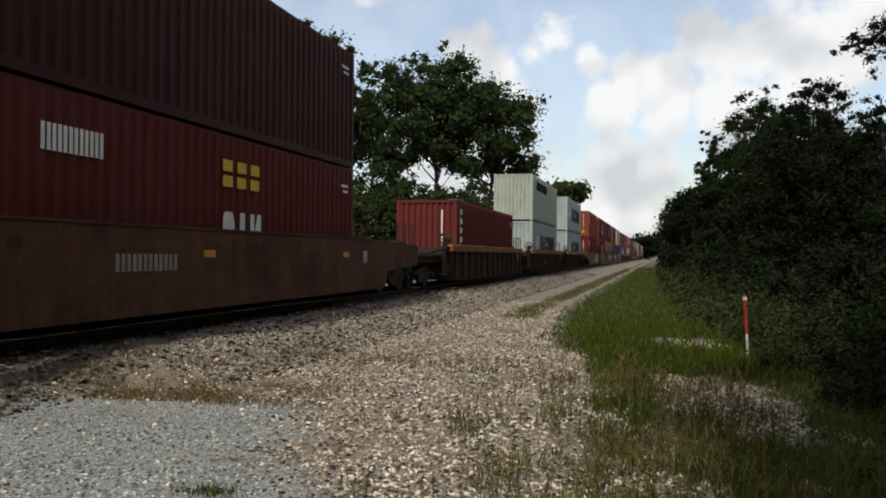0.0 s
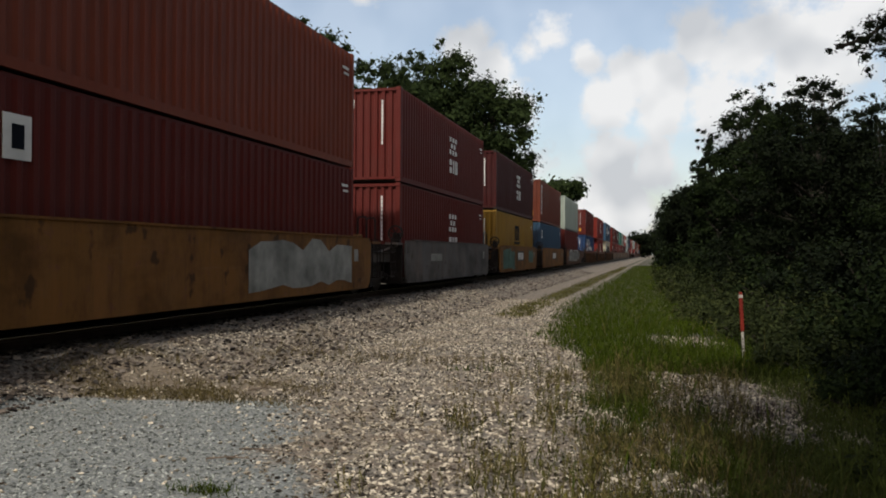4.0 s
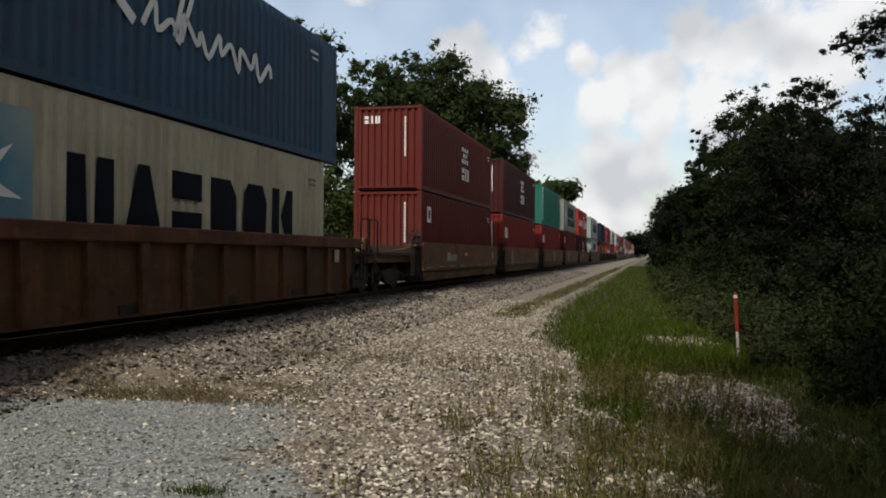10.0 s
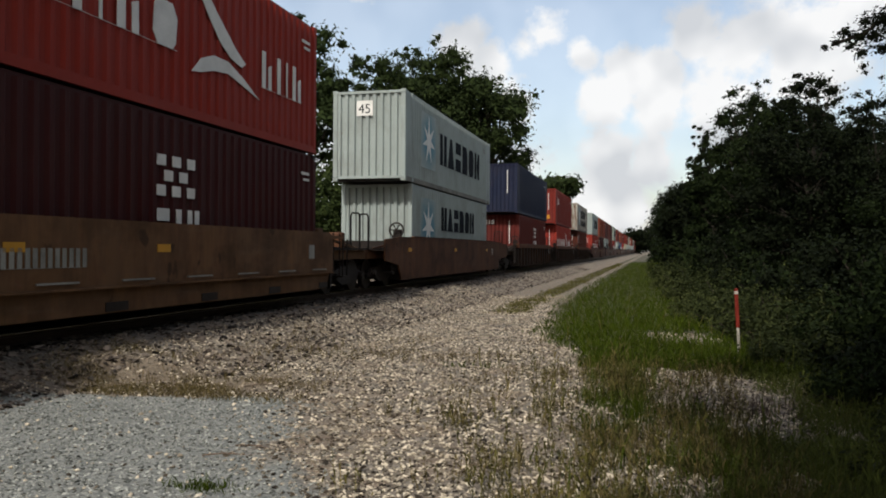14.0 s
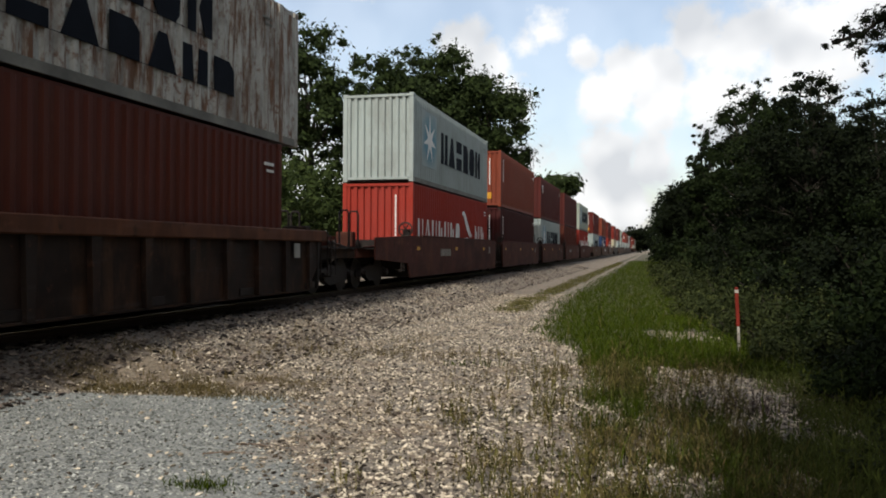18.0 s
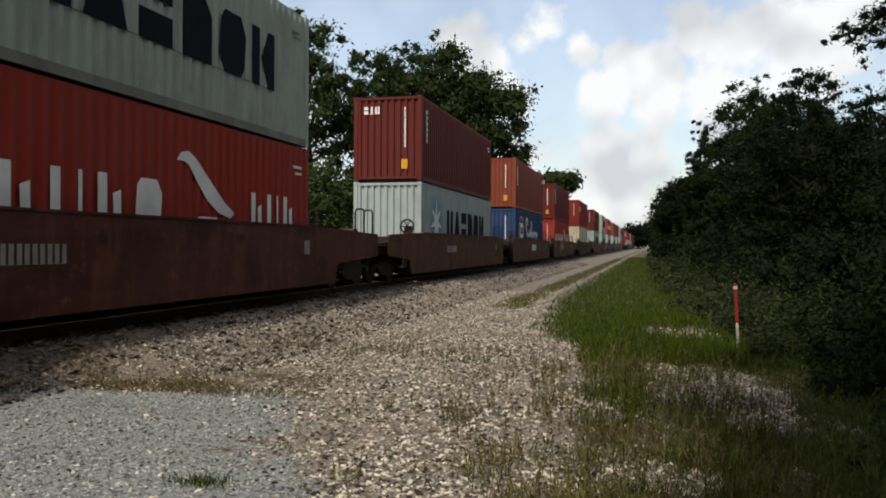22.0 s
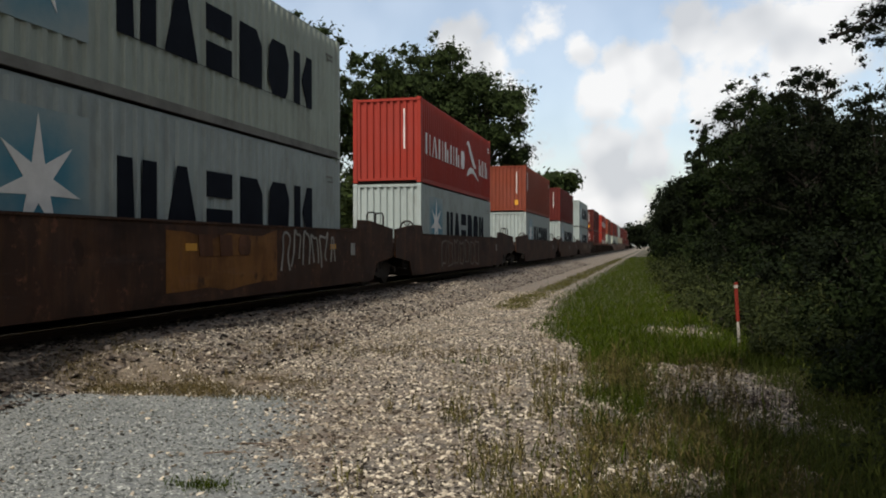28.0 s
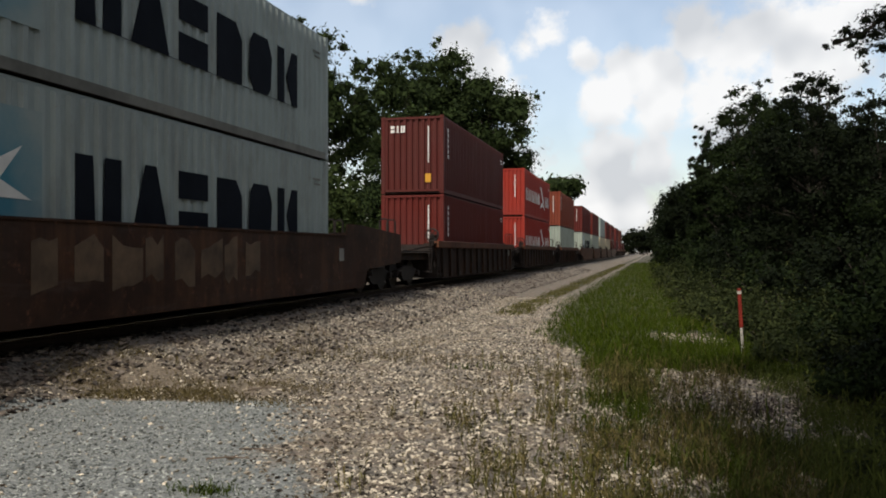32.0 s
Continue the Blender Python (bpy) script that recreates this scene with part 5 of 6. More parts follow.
# ---- the train: stack by stack, nearest first ----
# centre of each stack along the track at 0 s; upper and lower load: (hue, side style, length, end mark); car style, paint, chord, extras
F40, F45 = 12.192, 13.716
STACKS = [
    (13.1, ("wine", "plain", F40, "y"), ("maroon", "gold", F40, "y"), "smooth", "car_brown", "", "refl bars end"),
    (36.1, None, ("maroon", "upright", F40, ""), "ribbed", "car_dark", "chord_orange", "two"),
    (55.3, ("white", "line", F40, ""), ("grey", "star", F40, ""), "ribbed", "car_dark", "chord_orange", "side_ttx"),
    (74.8, ("grey", "star", F40, ""), ("grey", "star", F40, ""), "ribbed", "car_dark", "chord_orange", "end"),
    (96.6, ("orange", "upright_small", F40, "y"), ("maroon", "badge", F40, ""), "smooth", "car_yellow", "", "two greypatch"),
    (112.7, ("maroon", "dots", F40, "w"), ("maroon", "dots", F40, ""), "smooth", "car_grey", "", "bars"),
    (128.0, ("wine", "dots", F40, "w"), ("yellow", "m_mark", F40, ""), "smooth", "car_yellow", "", "teal ttx"),
    (143.65, ("burnt", "upright", F40, "y"), ("steelblue", "badge", F40, ""), "smooth", "car_yellow", "", "ttx"),
    (159.2, ("white", "plain", F40, ""), ("maroon", "plain", F40, ""), "smooth", "car_brown", "", "tag end"),
    (180.7, ("maroon", "upright_small", F40, "wy"), ("blue", "script", F45, "4p"), "ribbed", "car_ochre", "chord_brown", "two"),
    (200.3, ("red", "dots", F45, "w4"), ("red", "dots", F40, "w"), "ribbed", "car_ochre", "chord_brown", ""),
    (219.8, ("steelblue", "script", F45, "4p"), ("cream", "star", F40, ""), "ribbed", "car_ochre", "chord_brown", "end"),
    (240.4, ("maroon", "dots", F40, "w"), ("maroon", "badge", F40, ""), "flange", "car_tan", "", "two bars refl"),
    (256.0, ("wine", "dots", F40, "w"), ("red", "trio", F40, ""), "flange", "car_tan", "", "bell-4.3"),
    (271.85, ("green", "white_panel", F40, ""), ("red", "trio", F40, ""), "flange", "car_tan", "", "bell-0.2"),
    (287.1, ("stained", "sealand", F40, ""), ("maroon", "badge", F40, "y"), "flange", "car_tan", "", "bell-3.6 refl"),
    (302.5, ("brightred", "south", F40, ""), ("wine", "dots", F40, "w"), "flange", "car_tan", "", "bars end refl"),
    (322.4, ("grey", "star", F45, "4"), ("grey", "sealand", F40, ""), "smooth", "car_brown", "", "two refl end"),
    (344.4, ("navy", "plain", F45, ""), ("maroon", "dots", F40, "w"), "ribbed", "car_dark", "chord_brown", "two"),
    (363.9, ("red", "trio", F45, "4y"), ("brightred", "south", F40, ""), "ribbed", "car_dark", "chord_brown", ""),
    (384.0, ("rusty", "sealand", F45, "4"), ("brown", "upright_small", F40, ""), "ribbed", "car_dark", "chord_brown", "end"),
    (405.75, ("grey", "star", F40, ""), ("brightred", "south", F40, ""), "smooth", "car_maroon", "", "two bars refl"),
    (421.5, ("orange", "upright_small", F40, "y"), ("wine", "upright_small", F40, ""), "smooth", "car_maroon", "", "refl"),
    (437.1, ("oxide", "badge", F40, ""), ("grey", "star", F40, ""), "smooth", "car_maroon", "", "refl"),
    (453.05, ("oxide", "plain", F40, "y"), ("brown", "plain", F40, ""), "smooth", "car_maroon", "", "bars"),
    (468.75, ("white", "star", F40, ""), ("brightred", "south", F40, ""), "smooth", "car_maroon", "", "bars end"),
    (490.2, ("maroon", "upright_small", F40, "wy"), ("grey", "star", F40, ""), "smooth", "car_brown", "", "two bars"),
    (509.9, ("orange", "upright_small", F40, "y"), ("blue", "script", F40, ""), "smooth", "car_brown", "", "ttx"),
    (529.5, ("maroon", "upright_small", F40, "y"), ("brightred", "south", F40, ""), "smooth", "car_brown", "", "bars scrawl end refl"),
    (553.05, ("red", "trio", F40, ""), ("cream", "plain", F40, ""), "raised", "car_dark", "", "two end"),
    (577.0, ("maroon", "upright_small", F40, ""), ("grey", "star", F40, ""), "raised", "car_brown", "", "two"),
    (595.9, ("white", "star", F40, ""), ("grey", "star", F40, ""), "raised", "car_rust", "", "patch refl"),
    (615.4, ("brightred", "south", F40, ""), ("grey", "star", F40, ""), "raised", "car_rust", "", "ghost end"),
    (639.2, ("orange", "upright_small", F40, "y"), ("grey", "star", F40, ""), "raised", "car_rust", "", "two"),
    (659.1, ("maroon", "plain", F40, ""), ("grey", "star", F40, ""), "raised", "car_rust", "", "side_ttx"),
    (678.6, ("grey", "star", F40, ""), ("grey", "star", F40, ""), "raised", "car_rust", "", "smear end"),
    (701.7, ("oxide", "upright_small", F40, "wy"), ("maroon", "upright_small", F40, ""), "ribbed", "car_dark", "chord_brown", "two"),
    (721.1, ("brightred", "south", F40, ""), ("brightred", "south", F40, ""), "ribbed", "car_dark", "chord_brown", ""),
    (740.5, ("orange", "upright_small", F40, ""), ("white", "plain", F40, ""), "ribbed", "car_dark", "chord_brown", "end"),
    (762.0, ("maroon", "plain", F40, ""), ("white", "star", F40, ""), "smooth", "car_brown", "", "two"),
    (777.7, ("maroon", "plain", F40, ""), ("white", "plain", F40, ""), "smooth", "car_brown", "", ""),
    (793.4, ("grey", "plain", F40, ""), ("cream", "plain", F40, ""), "smooth", "car_brown", "", ""),
    (809.1, ("maroon", "plain", F40, ""), ("cream", "plain", F40, ""), "smooth", "car_brown", "", ""),
    (824.8, ("maroon", "plain", F40, ""), ("brown", "plain", F40, ""), "smooth", "car_brown", "", "end"),
    (846.3, ("maroon", "plain", F40, ""), ("wine", "plain", F40, ""), "ribbed", "car_dark", "chord_brown", "two"),
    (865.8, ("brown", "plain", F40, ""), ("maroon", "plain", F40, ""), "ribbed", "car_dark", "chord_brown", ""),
    (885.3, None, ("wine", "plain", F40, ""), "ribbed", "car_dark", "chord_brown", "end"),
]
CARRIED = []          # thing, place along the train, height


def build_train():
    for i, (u, up, low, style, pk, ck, extras) in enumerate(STACKS):
        pa = (u - STACKS[i - 1][0]) / 2 if i else 9.7
        pb = (STACKS[i + 1][0] - u) / 2 if i + 1 < len(STACKS) else 9.7
        CARRIED.append((well_car(style, pk, ck, pa, pb, extras.split(), i + 1 == len(STACKS)), u, RAIL))
        if low:
            CARRIED.append((container(low[0], low[1], low[2], False, low[3]), u, RAIL + BASE))
        if up:
            CARRIED.append((container(up[0], up[1], up[2], True, up[3]), u, RAIL + BASE + HC + 0.03))


build_train()


# ---- vegetation ----
def leaf_cloud(rng, centres, radii, count, size, flat=0.75):
    """Loose leaf blades gathered round the twig ends, thin towards the middle."""
    centres, radii = np.array(centres), np.array(radii)
    idx = rng.choice(len(centres), count, p=radii ** 2 / np.sum(radii ** 2))
    d = rng.normal(size=(count, 3))
    d /= np.linalg.norm(d, axis=1)[:, None]
    r = np.minimum(np.abs(rng.normal(0, 0.62, count)), 1.7)
    p = centres[idx] + d * (r * radii[idx])[:, None] * np.array([1, 1, flat])
    out = d * 0.8 + rng.normal(size=(count, 3)) * 0.45 + (0, 0, 0.25)
    a = np.cross(out, rng.normal(size=(count, 3)))
    a /= np.linalg.norm(a, axis=1)[:, None]
    b = np.cross(a, out)
    b /= np.linalg.norm(b, axis=1)[:, None]
    s = size * rng.uniform(0.55, 1.3, count)[:, None]
    quad = np.stack([p - a * s, p + b * s * 0.5, p + a * s, p - b * s * 0.5], axis=1)
    vs = quad.reshape(-1, 3)
    fs = np.arange(count * 4).reshape(-1, 4)
    return vs, fs


def quick_mesh(name, vs, fs, material):
    me = bpy.data.meshes.new(name)
    n, k = len(fs), fs.shape[1]
    me.vertices.add(len(vs))
    me.vertices.foreach_set("co", np.asarray(vs, dtype=np.float32).ravel())
    me.loops.add(n * k)
    me.loops.foreach_set("vertex_index", np.asarray(fs, dtype=np.int32).ravel())
    me.polygons.add(n)
    me.polygons.foreach_set("loop_start", np.arange(0, n * k, k, dtype=np.int32))
    me.polygons.foreach_set("loop_total", np.full(n, k, dtype=np.int32))
    me.materials.append(material)
    me.update(calc_edges=True)
    return me


def tree(name, label, x, y, height, spread, low, leaf, leaf_size, leaves, seed, clumps=60, lump=0.24, trunk_r=None, group="trees and shrubs by the line"):
    """Tapered trunk, forked limbs and an uneven crown of leaf clumps between low and height."""
    rng = np.random.default_rng(seed)
    r0 = trunk_r or height * 0.016
    t = thing(name, label, "tree", group, at=(x, y, ground_z(x, y) - 0.05))
    rz, zc = (height - low) / 2, (height + low) / 2
    stem = [Vector((rng.normal() * 0.03 * height * f, rng.normal() * 0.03 * height * f, (zc + rz * 0.35) * f)) for f in np.linspace(0, 1, 6)]
    wood = [rod(stem[i], stem[i + 1], r0 * (1 - 0.16 * i), r0 * (1 - 0.16 * (i + 1)), 8) for i in range(5)]
    ends, radii = [], []
    for i in range(clumps):
        d = rng.normal(size=3)
        d /= np.linalg.norm(d)
        r = 0.35 + 0.65 * rng.random() ** 0.6
        q = Vector((d[0] * spread * r, d[1] * spread * r, zc + d[2] * rz * r))
        q += Vector(rng.normal(size=3)) * spread * 0.06
        ends.append(q)
        radii.append(spread * lump * rng.uniform(0.65, 1.25))
        if i % 2 == 0:
            f = min(0.98, max(0.25, (q.z / (zc + rz * 0.35)) * 0.75))
            root = stem[int(f * 5)].lerp(stem[min(5, int(f * 5) + 1)], (f * 5) % 1)
            mid = root.lerp(q, 0.5) + Vector((0, 0, -0.06 * (q - root).length))
            lr = r0 * rng.uniform(0.2, 0.42)
            wood += [rod(root, mid, lr, lr * 0.65, 6), rod(mid, q, lr * 0.65, lr * 0.15, 5)]
    for i in range(clumps // 4):
        a, up = rng.uniform(0, 6.283), rng.uniform(0.1, 1.0)
        out = rng.uniform(0.98, 1.2)
        flat = math.sqrt(max(0.0, 1 - up * up))
        ends.append(Vector((math.cos(a) * flat * spread * out, math.sin(a) * flat * spread * out, zc + up * rz * out)))
        radii.append(spread * lump * rng.uniform(0.28, 0.55))
    part("trunk", mesh_of("trunk", *joined(*wood), M["bark"]), t, "grey-brown trunk and limbs")
    vs, fs = leaf_cloud(rng, ends, radii, leaves, leaf_size)
    part("crown", quick_mesh("crown", vs, fs, M[leaf]), t, "loose leafy crown")
    return t


def shrub(x, y, height, spread, leaf, leaf_size, leaves, seed, label="dense dark green shrub at the edge of the verge"):
    rng = np.random.default_rng(seed)
    t = thing("shrub", label, "shrub", "trees and shrubs by the line", at=(x, y, ground_z(x, y) - 0.03))
    wood, ends, radii = [], [], []
    for i in range(16):
        az, f = i * 2.4, rng.random() ** 0.7
        tip = Vector((math.cos(az) * spread * f, math.sin(az) * spread * f, height * (0.25 + 0.7 * rng.random() * (1.05 - 0.55 * f))))
        wood.append(rod((0.1 * math.cos(az), 0.1 * math.sin(az), 0), tip, 0.03, 0.008, 5))
        for g in (0.45, 0.8, 1.0):
            ends.append(tip * g + Vector(rng.normal(size=3)) * 0.12 * spread)
            radii.append(spread * rng.uniform(0.2, 0.38))
    for e in ends:
        e.z = max(e.z, 0.12 * height)
    part("woody_base", mesh_of("woody_base", *joined(*wood), M["bark"]), t, "thin woody stems")
    vs, fs = leaf_cloud(rng, ends, radii, leaves, leaf_size, 0.85)
    vs[:, 2] = np.maximum(vs[:, 2], 0.0)
    part("foliage", quick_mesh("foliage", vs, fs, M[leaf]), t)
    return t


# the dense belt beyond the verge: place, height, crown radius
BELT = [(7.4, 22.0, 4.6, 2.2), (4.7, 27.0, 6.0, 2.0), (8.4, 26.5, 5.4, 2.2), (5.0, 33.0, 7.4, 2.4), (8.2, 34.0, 6.8, 2.6), (5.4, 40.0, 8.2, 2.4), (9.4, 42.0, 8.0, 3.2),
        (5.4, 49.0, 8.8, 2.4), (4.4, 58.0, 6.4, 3.0), (4.0, 68.0, 7.0, 3.2), (4.2, 79.0, 7.8, 3.4), (4.2, 92.0, 8.8, 3.6), (4.4, 106.0, 9.6, 3.8), (4.5, 122.0, 10.4, 4.0),
        (4.8, 140.0, 11.4, 4.3), (5.2, 160.0, 12.0, 4.6), (2.4, 50.0, 5.7, 2.0), (2.75, 46.0, 8.3, 0.9), (4.0, 36.0, 8.7, 1.7), (5.35, 30.0, 8.1, 1.35), (7.6, 30.0, 7.1, 1.7), (3.1, 44.0, 7.0, 1.5),
        (12.0, 52.0, 9.0, 4.0), (12.5, 66.0, 10.0, 4.4), (11.0, 30.0, 6.6, 3.0)]
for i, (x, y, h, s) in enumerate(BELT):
    tree("tree", "dense dark green broadleaf tree in the trackside belt", x, y, h, s, h * 0.12, "leaf_shaded" if i % 3 else "leaf_mid", 0.036 + y * 0.0011, 27000 if y < 70 else 14000, 100 + i, 90, 0.25)
UNDER = [(3.9, 11.8, 1.7, 1.4), (5.6, 12.8, 2.4, 1.8), (3.7, 14.8, 2.0, 1.5), (4.6, 17.0, 2.7, 1.8), (7.0, 16.5, 3.2, 2.2), (3.6, 18.5, 2.1, 1.5), (3.6, 22.5, 2.7, 1.7),
         (3.4, 27.0, 2.9, 1.7), (3.2, 32.0, 3.0, 1.8), (3.2, 38.0, 3.2, 1.9), (3.0, 45.0, 3.4, 2.0), (2.9, 53.0, 3.6, 2.0), (2.8, 62.0, 3.8, 2.1), (2.8, 72.0, 4.2, 2.2),
         (2.8, 84.0, 4.4, 2.3), (2.8, 97.0, 4.6, 2.4), (2.6, 112.0, 4.8, 2.5), (2.6, 130.0, 5.0, 2.6), (5.2, 9.4, 2.0, 1.6), (7.0, 11.0, 3.0, 2.0), (3.5, 9.0, 0.9, 0.9), (2.9, 10.6, 0.8, 0.8), (2.7, 12.4, 1.1, 0.9), (6.4, 19.5, 3.6, 2.0)]
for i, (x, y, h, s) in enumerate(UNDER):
    shrub(x, y, h, s, "leaf_shaded" if i % 2 else "leaf_mid", 0.032 + y * 0.0016, 9000, 300 + i)
LOW = [(1.75, 12.2, 0.55, 0.6), (2.3, 11.6, 0.75, 0.8), (1.95, 13.4, 0.8, 0.7), (2.35, 14.8, 1.1, 0.9), (1.6, 15.6, 0.7, 0.7), (2.4, 16.6, 1.2, 1.0),
       (1.8, 18.0, 0.9, 0.9), (2.3, 20.2, 1.3, 1.0), (1.5, 22.0, 0.9, 0.9), (2.2, 24.0, 1.5, 1.2), (1.7, 27.0, 1.2, 1.1), (2.0, 30.0, 1.6, 1.3), (1.6, 34.5, 1.5, 1.3), (1.9, 39.0, 1.9, 1.5),
       (1.6, 46.0, 1.9, 1.5), (2.3, 9.6, 0.6, 0.6), (2.5, 8.4, 0.55, 0.6), (2.1, 7.3, 0.4, 0.5), (1.75, 6.4, 0.3, 0.45), (2.6, 7.0, 0.5, 0.6), (2.9, 9.2, 0.8, 0.7)]
for i, (x, y, h, s) in enumerate(LOW):
    shrub(x, y, h * (0.8 if y > 11 else 1 if y > 9 else 0.6), s, "leaf_weed" if y > 11 or y < 8.5 else ("leaf_shaded" if i % 3 else "leaf_mid"), 0.022 + y * 0.0012, 4200, 400 + i, "low dark bramble at the edge of the verge")
SCRUB = [(1.25, 16.6, 0.45, 0.6), (1.0, 18.6, 0.5, 0.7), (0.75, 20.6, 0.55, 0.8), (1.3, 22.2, 0.8, 0.9), (0.7, 24.0, 0.6, 0.9), (1.2, 26.6, 0.9, 1.0), (0.7, 29.0, 0.75, 1.0), (1.1, 32.5, 1.0, 1.2),
         (0.7, 36.5, 0.9, 1.2), (1.0, 41.0, 1.2, 1.4), (0.7, 47.0, 1.1, 1.4), (0.9, 54.0, 1.4, 1.6), (2.6, 13.8, 0.9, 0.8), (2.9, 17.6, 1.4, 1.1), (3.0, 20.8, 1.6, 1.2), (2.7, 25.4, 1.8, 1.3), (3.1, 12.9, 1.0, 0.9)]
for i, (x, y, h, s) in enumerate(SCRUB):
    shrub(x + (0.35 if y < 20 else 0.6), y, h * 0.75, s, "leaf_scrub", 0.02 + y * 0.0013, 4200, 450 + i, "low dull green scrub on the verge")
# unseen woods added to close the place beside and behind the camera
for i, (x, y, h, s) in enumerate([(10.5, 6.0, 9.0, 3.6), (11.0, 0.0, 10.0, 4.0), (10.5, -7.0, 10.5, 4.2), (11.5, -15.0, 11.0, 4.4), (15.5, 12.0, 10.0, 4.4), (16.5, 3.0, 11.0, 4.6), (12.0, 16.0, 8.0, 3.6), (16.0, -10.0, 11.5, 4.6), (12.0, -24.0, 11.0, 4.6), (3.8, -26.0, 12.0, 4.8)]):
    # enlarged to hold sky light off the train sides
    tree("tree", "dense dark green broadleaf tree in the trackside belt", x, y, h * 1.4, s * 1.2, h * 0.1, "leaf_shaded", 0.24, 6500, 150 + i, 50, 0.34)
# beyond the track
FAR = "tall trees behind the railway"
tree("tree", "tall open-crowned tree behind the railway", -25.0, 56.0, 18.1, 5.0, 6.5, "leaf_far", 0.2, 28600, 501, 95, 0.24, 0.3, FAR)
tree("tree", "slender tall tree behind the railway", -25.8, 76.0, 20.6, 4.2, 8.5, "leaf_far", 0.23, 16900, 504, 70, 0.28, 0.28, FAR)
tree("tree", "tall spreading dark tree behind the railway", -24.0, 88.0, 24.6, 5.6, 11.0, "leaf_far", 0.25, 28600, 502, 95, 0.28, 0.35, FAR)
tree("tree", "broad dark tree behind the railway", -18.2, 88.0, 20.8, 5.8, 9.5, "leaf_far", 0.25, 28600, 503, 95, 0.28, 0.35, FAR)
tree("tree", "distant flat-topped tree behind the railway", -16.2, 142.0, 14.8, 4.6, 10.5, "leaf_far", 0.4, 7000, 505, 40, 0.25, 0.3, FAR)
tree("tree", "feathery tree behind the railway", -28.6, 30.0, 8.8, 2.6, 2.5, "leaf_olive", 0.10, 11000, 506, 50, 0.26, 0.16, FAR)
for i, (x, y, h, s) in enumerate([(-22.6, 33.8, 8.2, 3.3), (-19.6, 36.0, 6.4, 2.6), (-25.6, 33.0, 6.8, 2.7), (-19.0, 42.0, 6.5, 3.0), (-27.0, 36.0, 5.4, 2.8), (-18.0, 50.0, 6.6, 3.0),
                                  (-17.5, 58.0, 7.2, 3.2), (-16.5, 66.0, 8.0, 3.2), (-16.0, 76.0, 8.6, 3.4), (-22.0, 64.0, 9.0, 4.0), (-25.0, 70.0, 9.5, 4.0), (-15.8, 112.0, 9.0, 4.0), (-15.2, 128.0, 9.0, 4.0),
                                  (-34.0, 40.0, 6.0, 3.2), (-16.5, 98.0, 9.0, 3.8)]):
    tree("small_tree", "low bushy tree behind the railway", x, y, h, s, 0.6, "leaf_olive" if y < 45 else "leaf_far", 0.10 + y * 0.0012, 17000 if y < 45 else 9500, 520 + i, 80 if y < 45 else 60, 0.33 if y < 45 else 0.27, 0.1, FAR)
for i, (x, y, h, s) in enumerate([(-9.0, 430.0, 13.0, 8.0), (2.0, 450.0, 17.0, 8.0), (-2.5, 440.0, 12.0, 8.0), (8.0, 420.0, 15.0, 8.0)]):
    tree("tree", "far hazy tree where the line meets the horizon", x, y, h, s, 1.0, "leaf_shaded", 0.9, 2500, 560 + i, 40, 0.35)


def overhanging_tree():
    """A tree beside the camera whose outer branch droops into view."""
    t = tree("tree", "tree beside the verge with a drooping leafy branch", 5.8, 2.4, 10.5, 4.6, 4.8, "leaf_mid", 0.10, 16000, 601, 70, 0.26, 0.2)
    rng = np.random.default_rng(602)
    base = Vector((5.8, 2.4, 0))
    path = [Vector(p) - base for p in ((5.8, 2.6, 5.2), (4.8, 5.2, 5.4), (3.4, 8.0, 4.9), (2.5, 9.0, 4.3), (2.1, 9.0, 3.98), (1.8, 9.0, 3.88))]
    part("drooping_branch", mesh_of("drooping_branch", *tube(path, 0.02), M["bark"]), t, "thin drooping branch")
    spots = ((1.74, 3.86, 0.05), (1.84, 3.9, 0.07), (1.93, 4.0, 0.09), (1.97, 3.86, 0.08), (2.06, 3.95, 0.11), (2.12, 4.1, 0.11), (2.08, 3.78, 0.08), (2.1, 3.64, 0.05), (2.12, 3.58, 0.03),
             (2.2, 3.95, 0.13), (2.28, 4.12, 0.15), (2.27, 3.82, 0.1), (2.38, 4.0, 0.15), (2.45, 4.2, 0.2), (2.6, 4.3, 0.25))
    ends = [Vector((a, 9.0, b)) - base for a, b, _ in spots]
    vs, fs = leaf_cloud(rng, ends, [c for _, _, c in spots], 5200, 0.021)
    part("branch_leaves", quick_mesh("branch_leaves", vs, fs, M["leaf_shaded"]), t, "leaves of the drooping branch")


overhanging_tree()
tree("tree", "tall tree that shades the verge behind the camera", 1.6, -2.2, 11.0, 2.9, 5.6, "leaf_mid", 0.1, 16000, 604, 80, 0.26, 0.2)
tree("tree", "tall tree that shades the verge beside the camera", 3.9, -1.2, 12.0, 4.8, 5.8, "leaf_mid", 0.12, 20000, 603, 90, 0.26, 0.22)


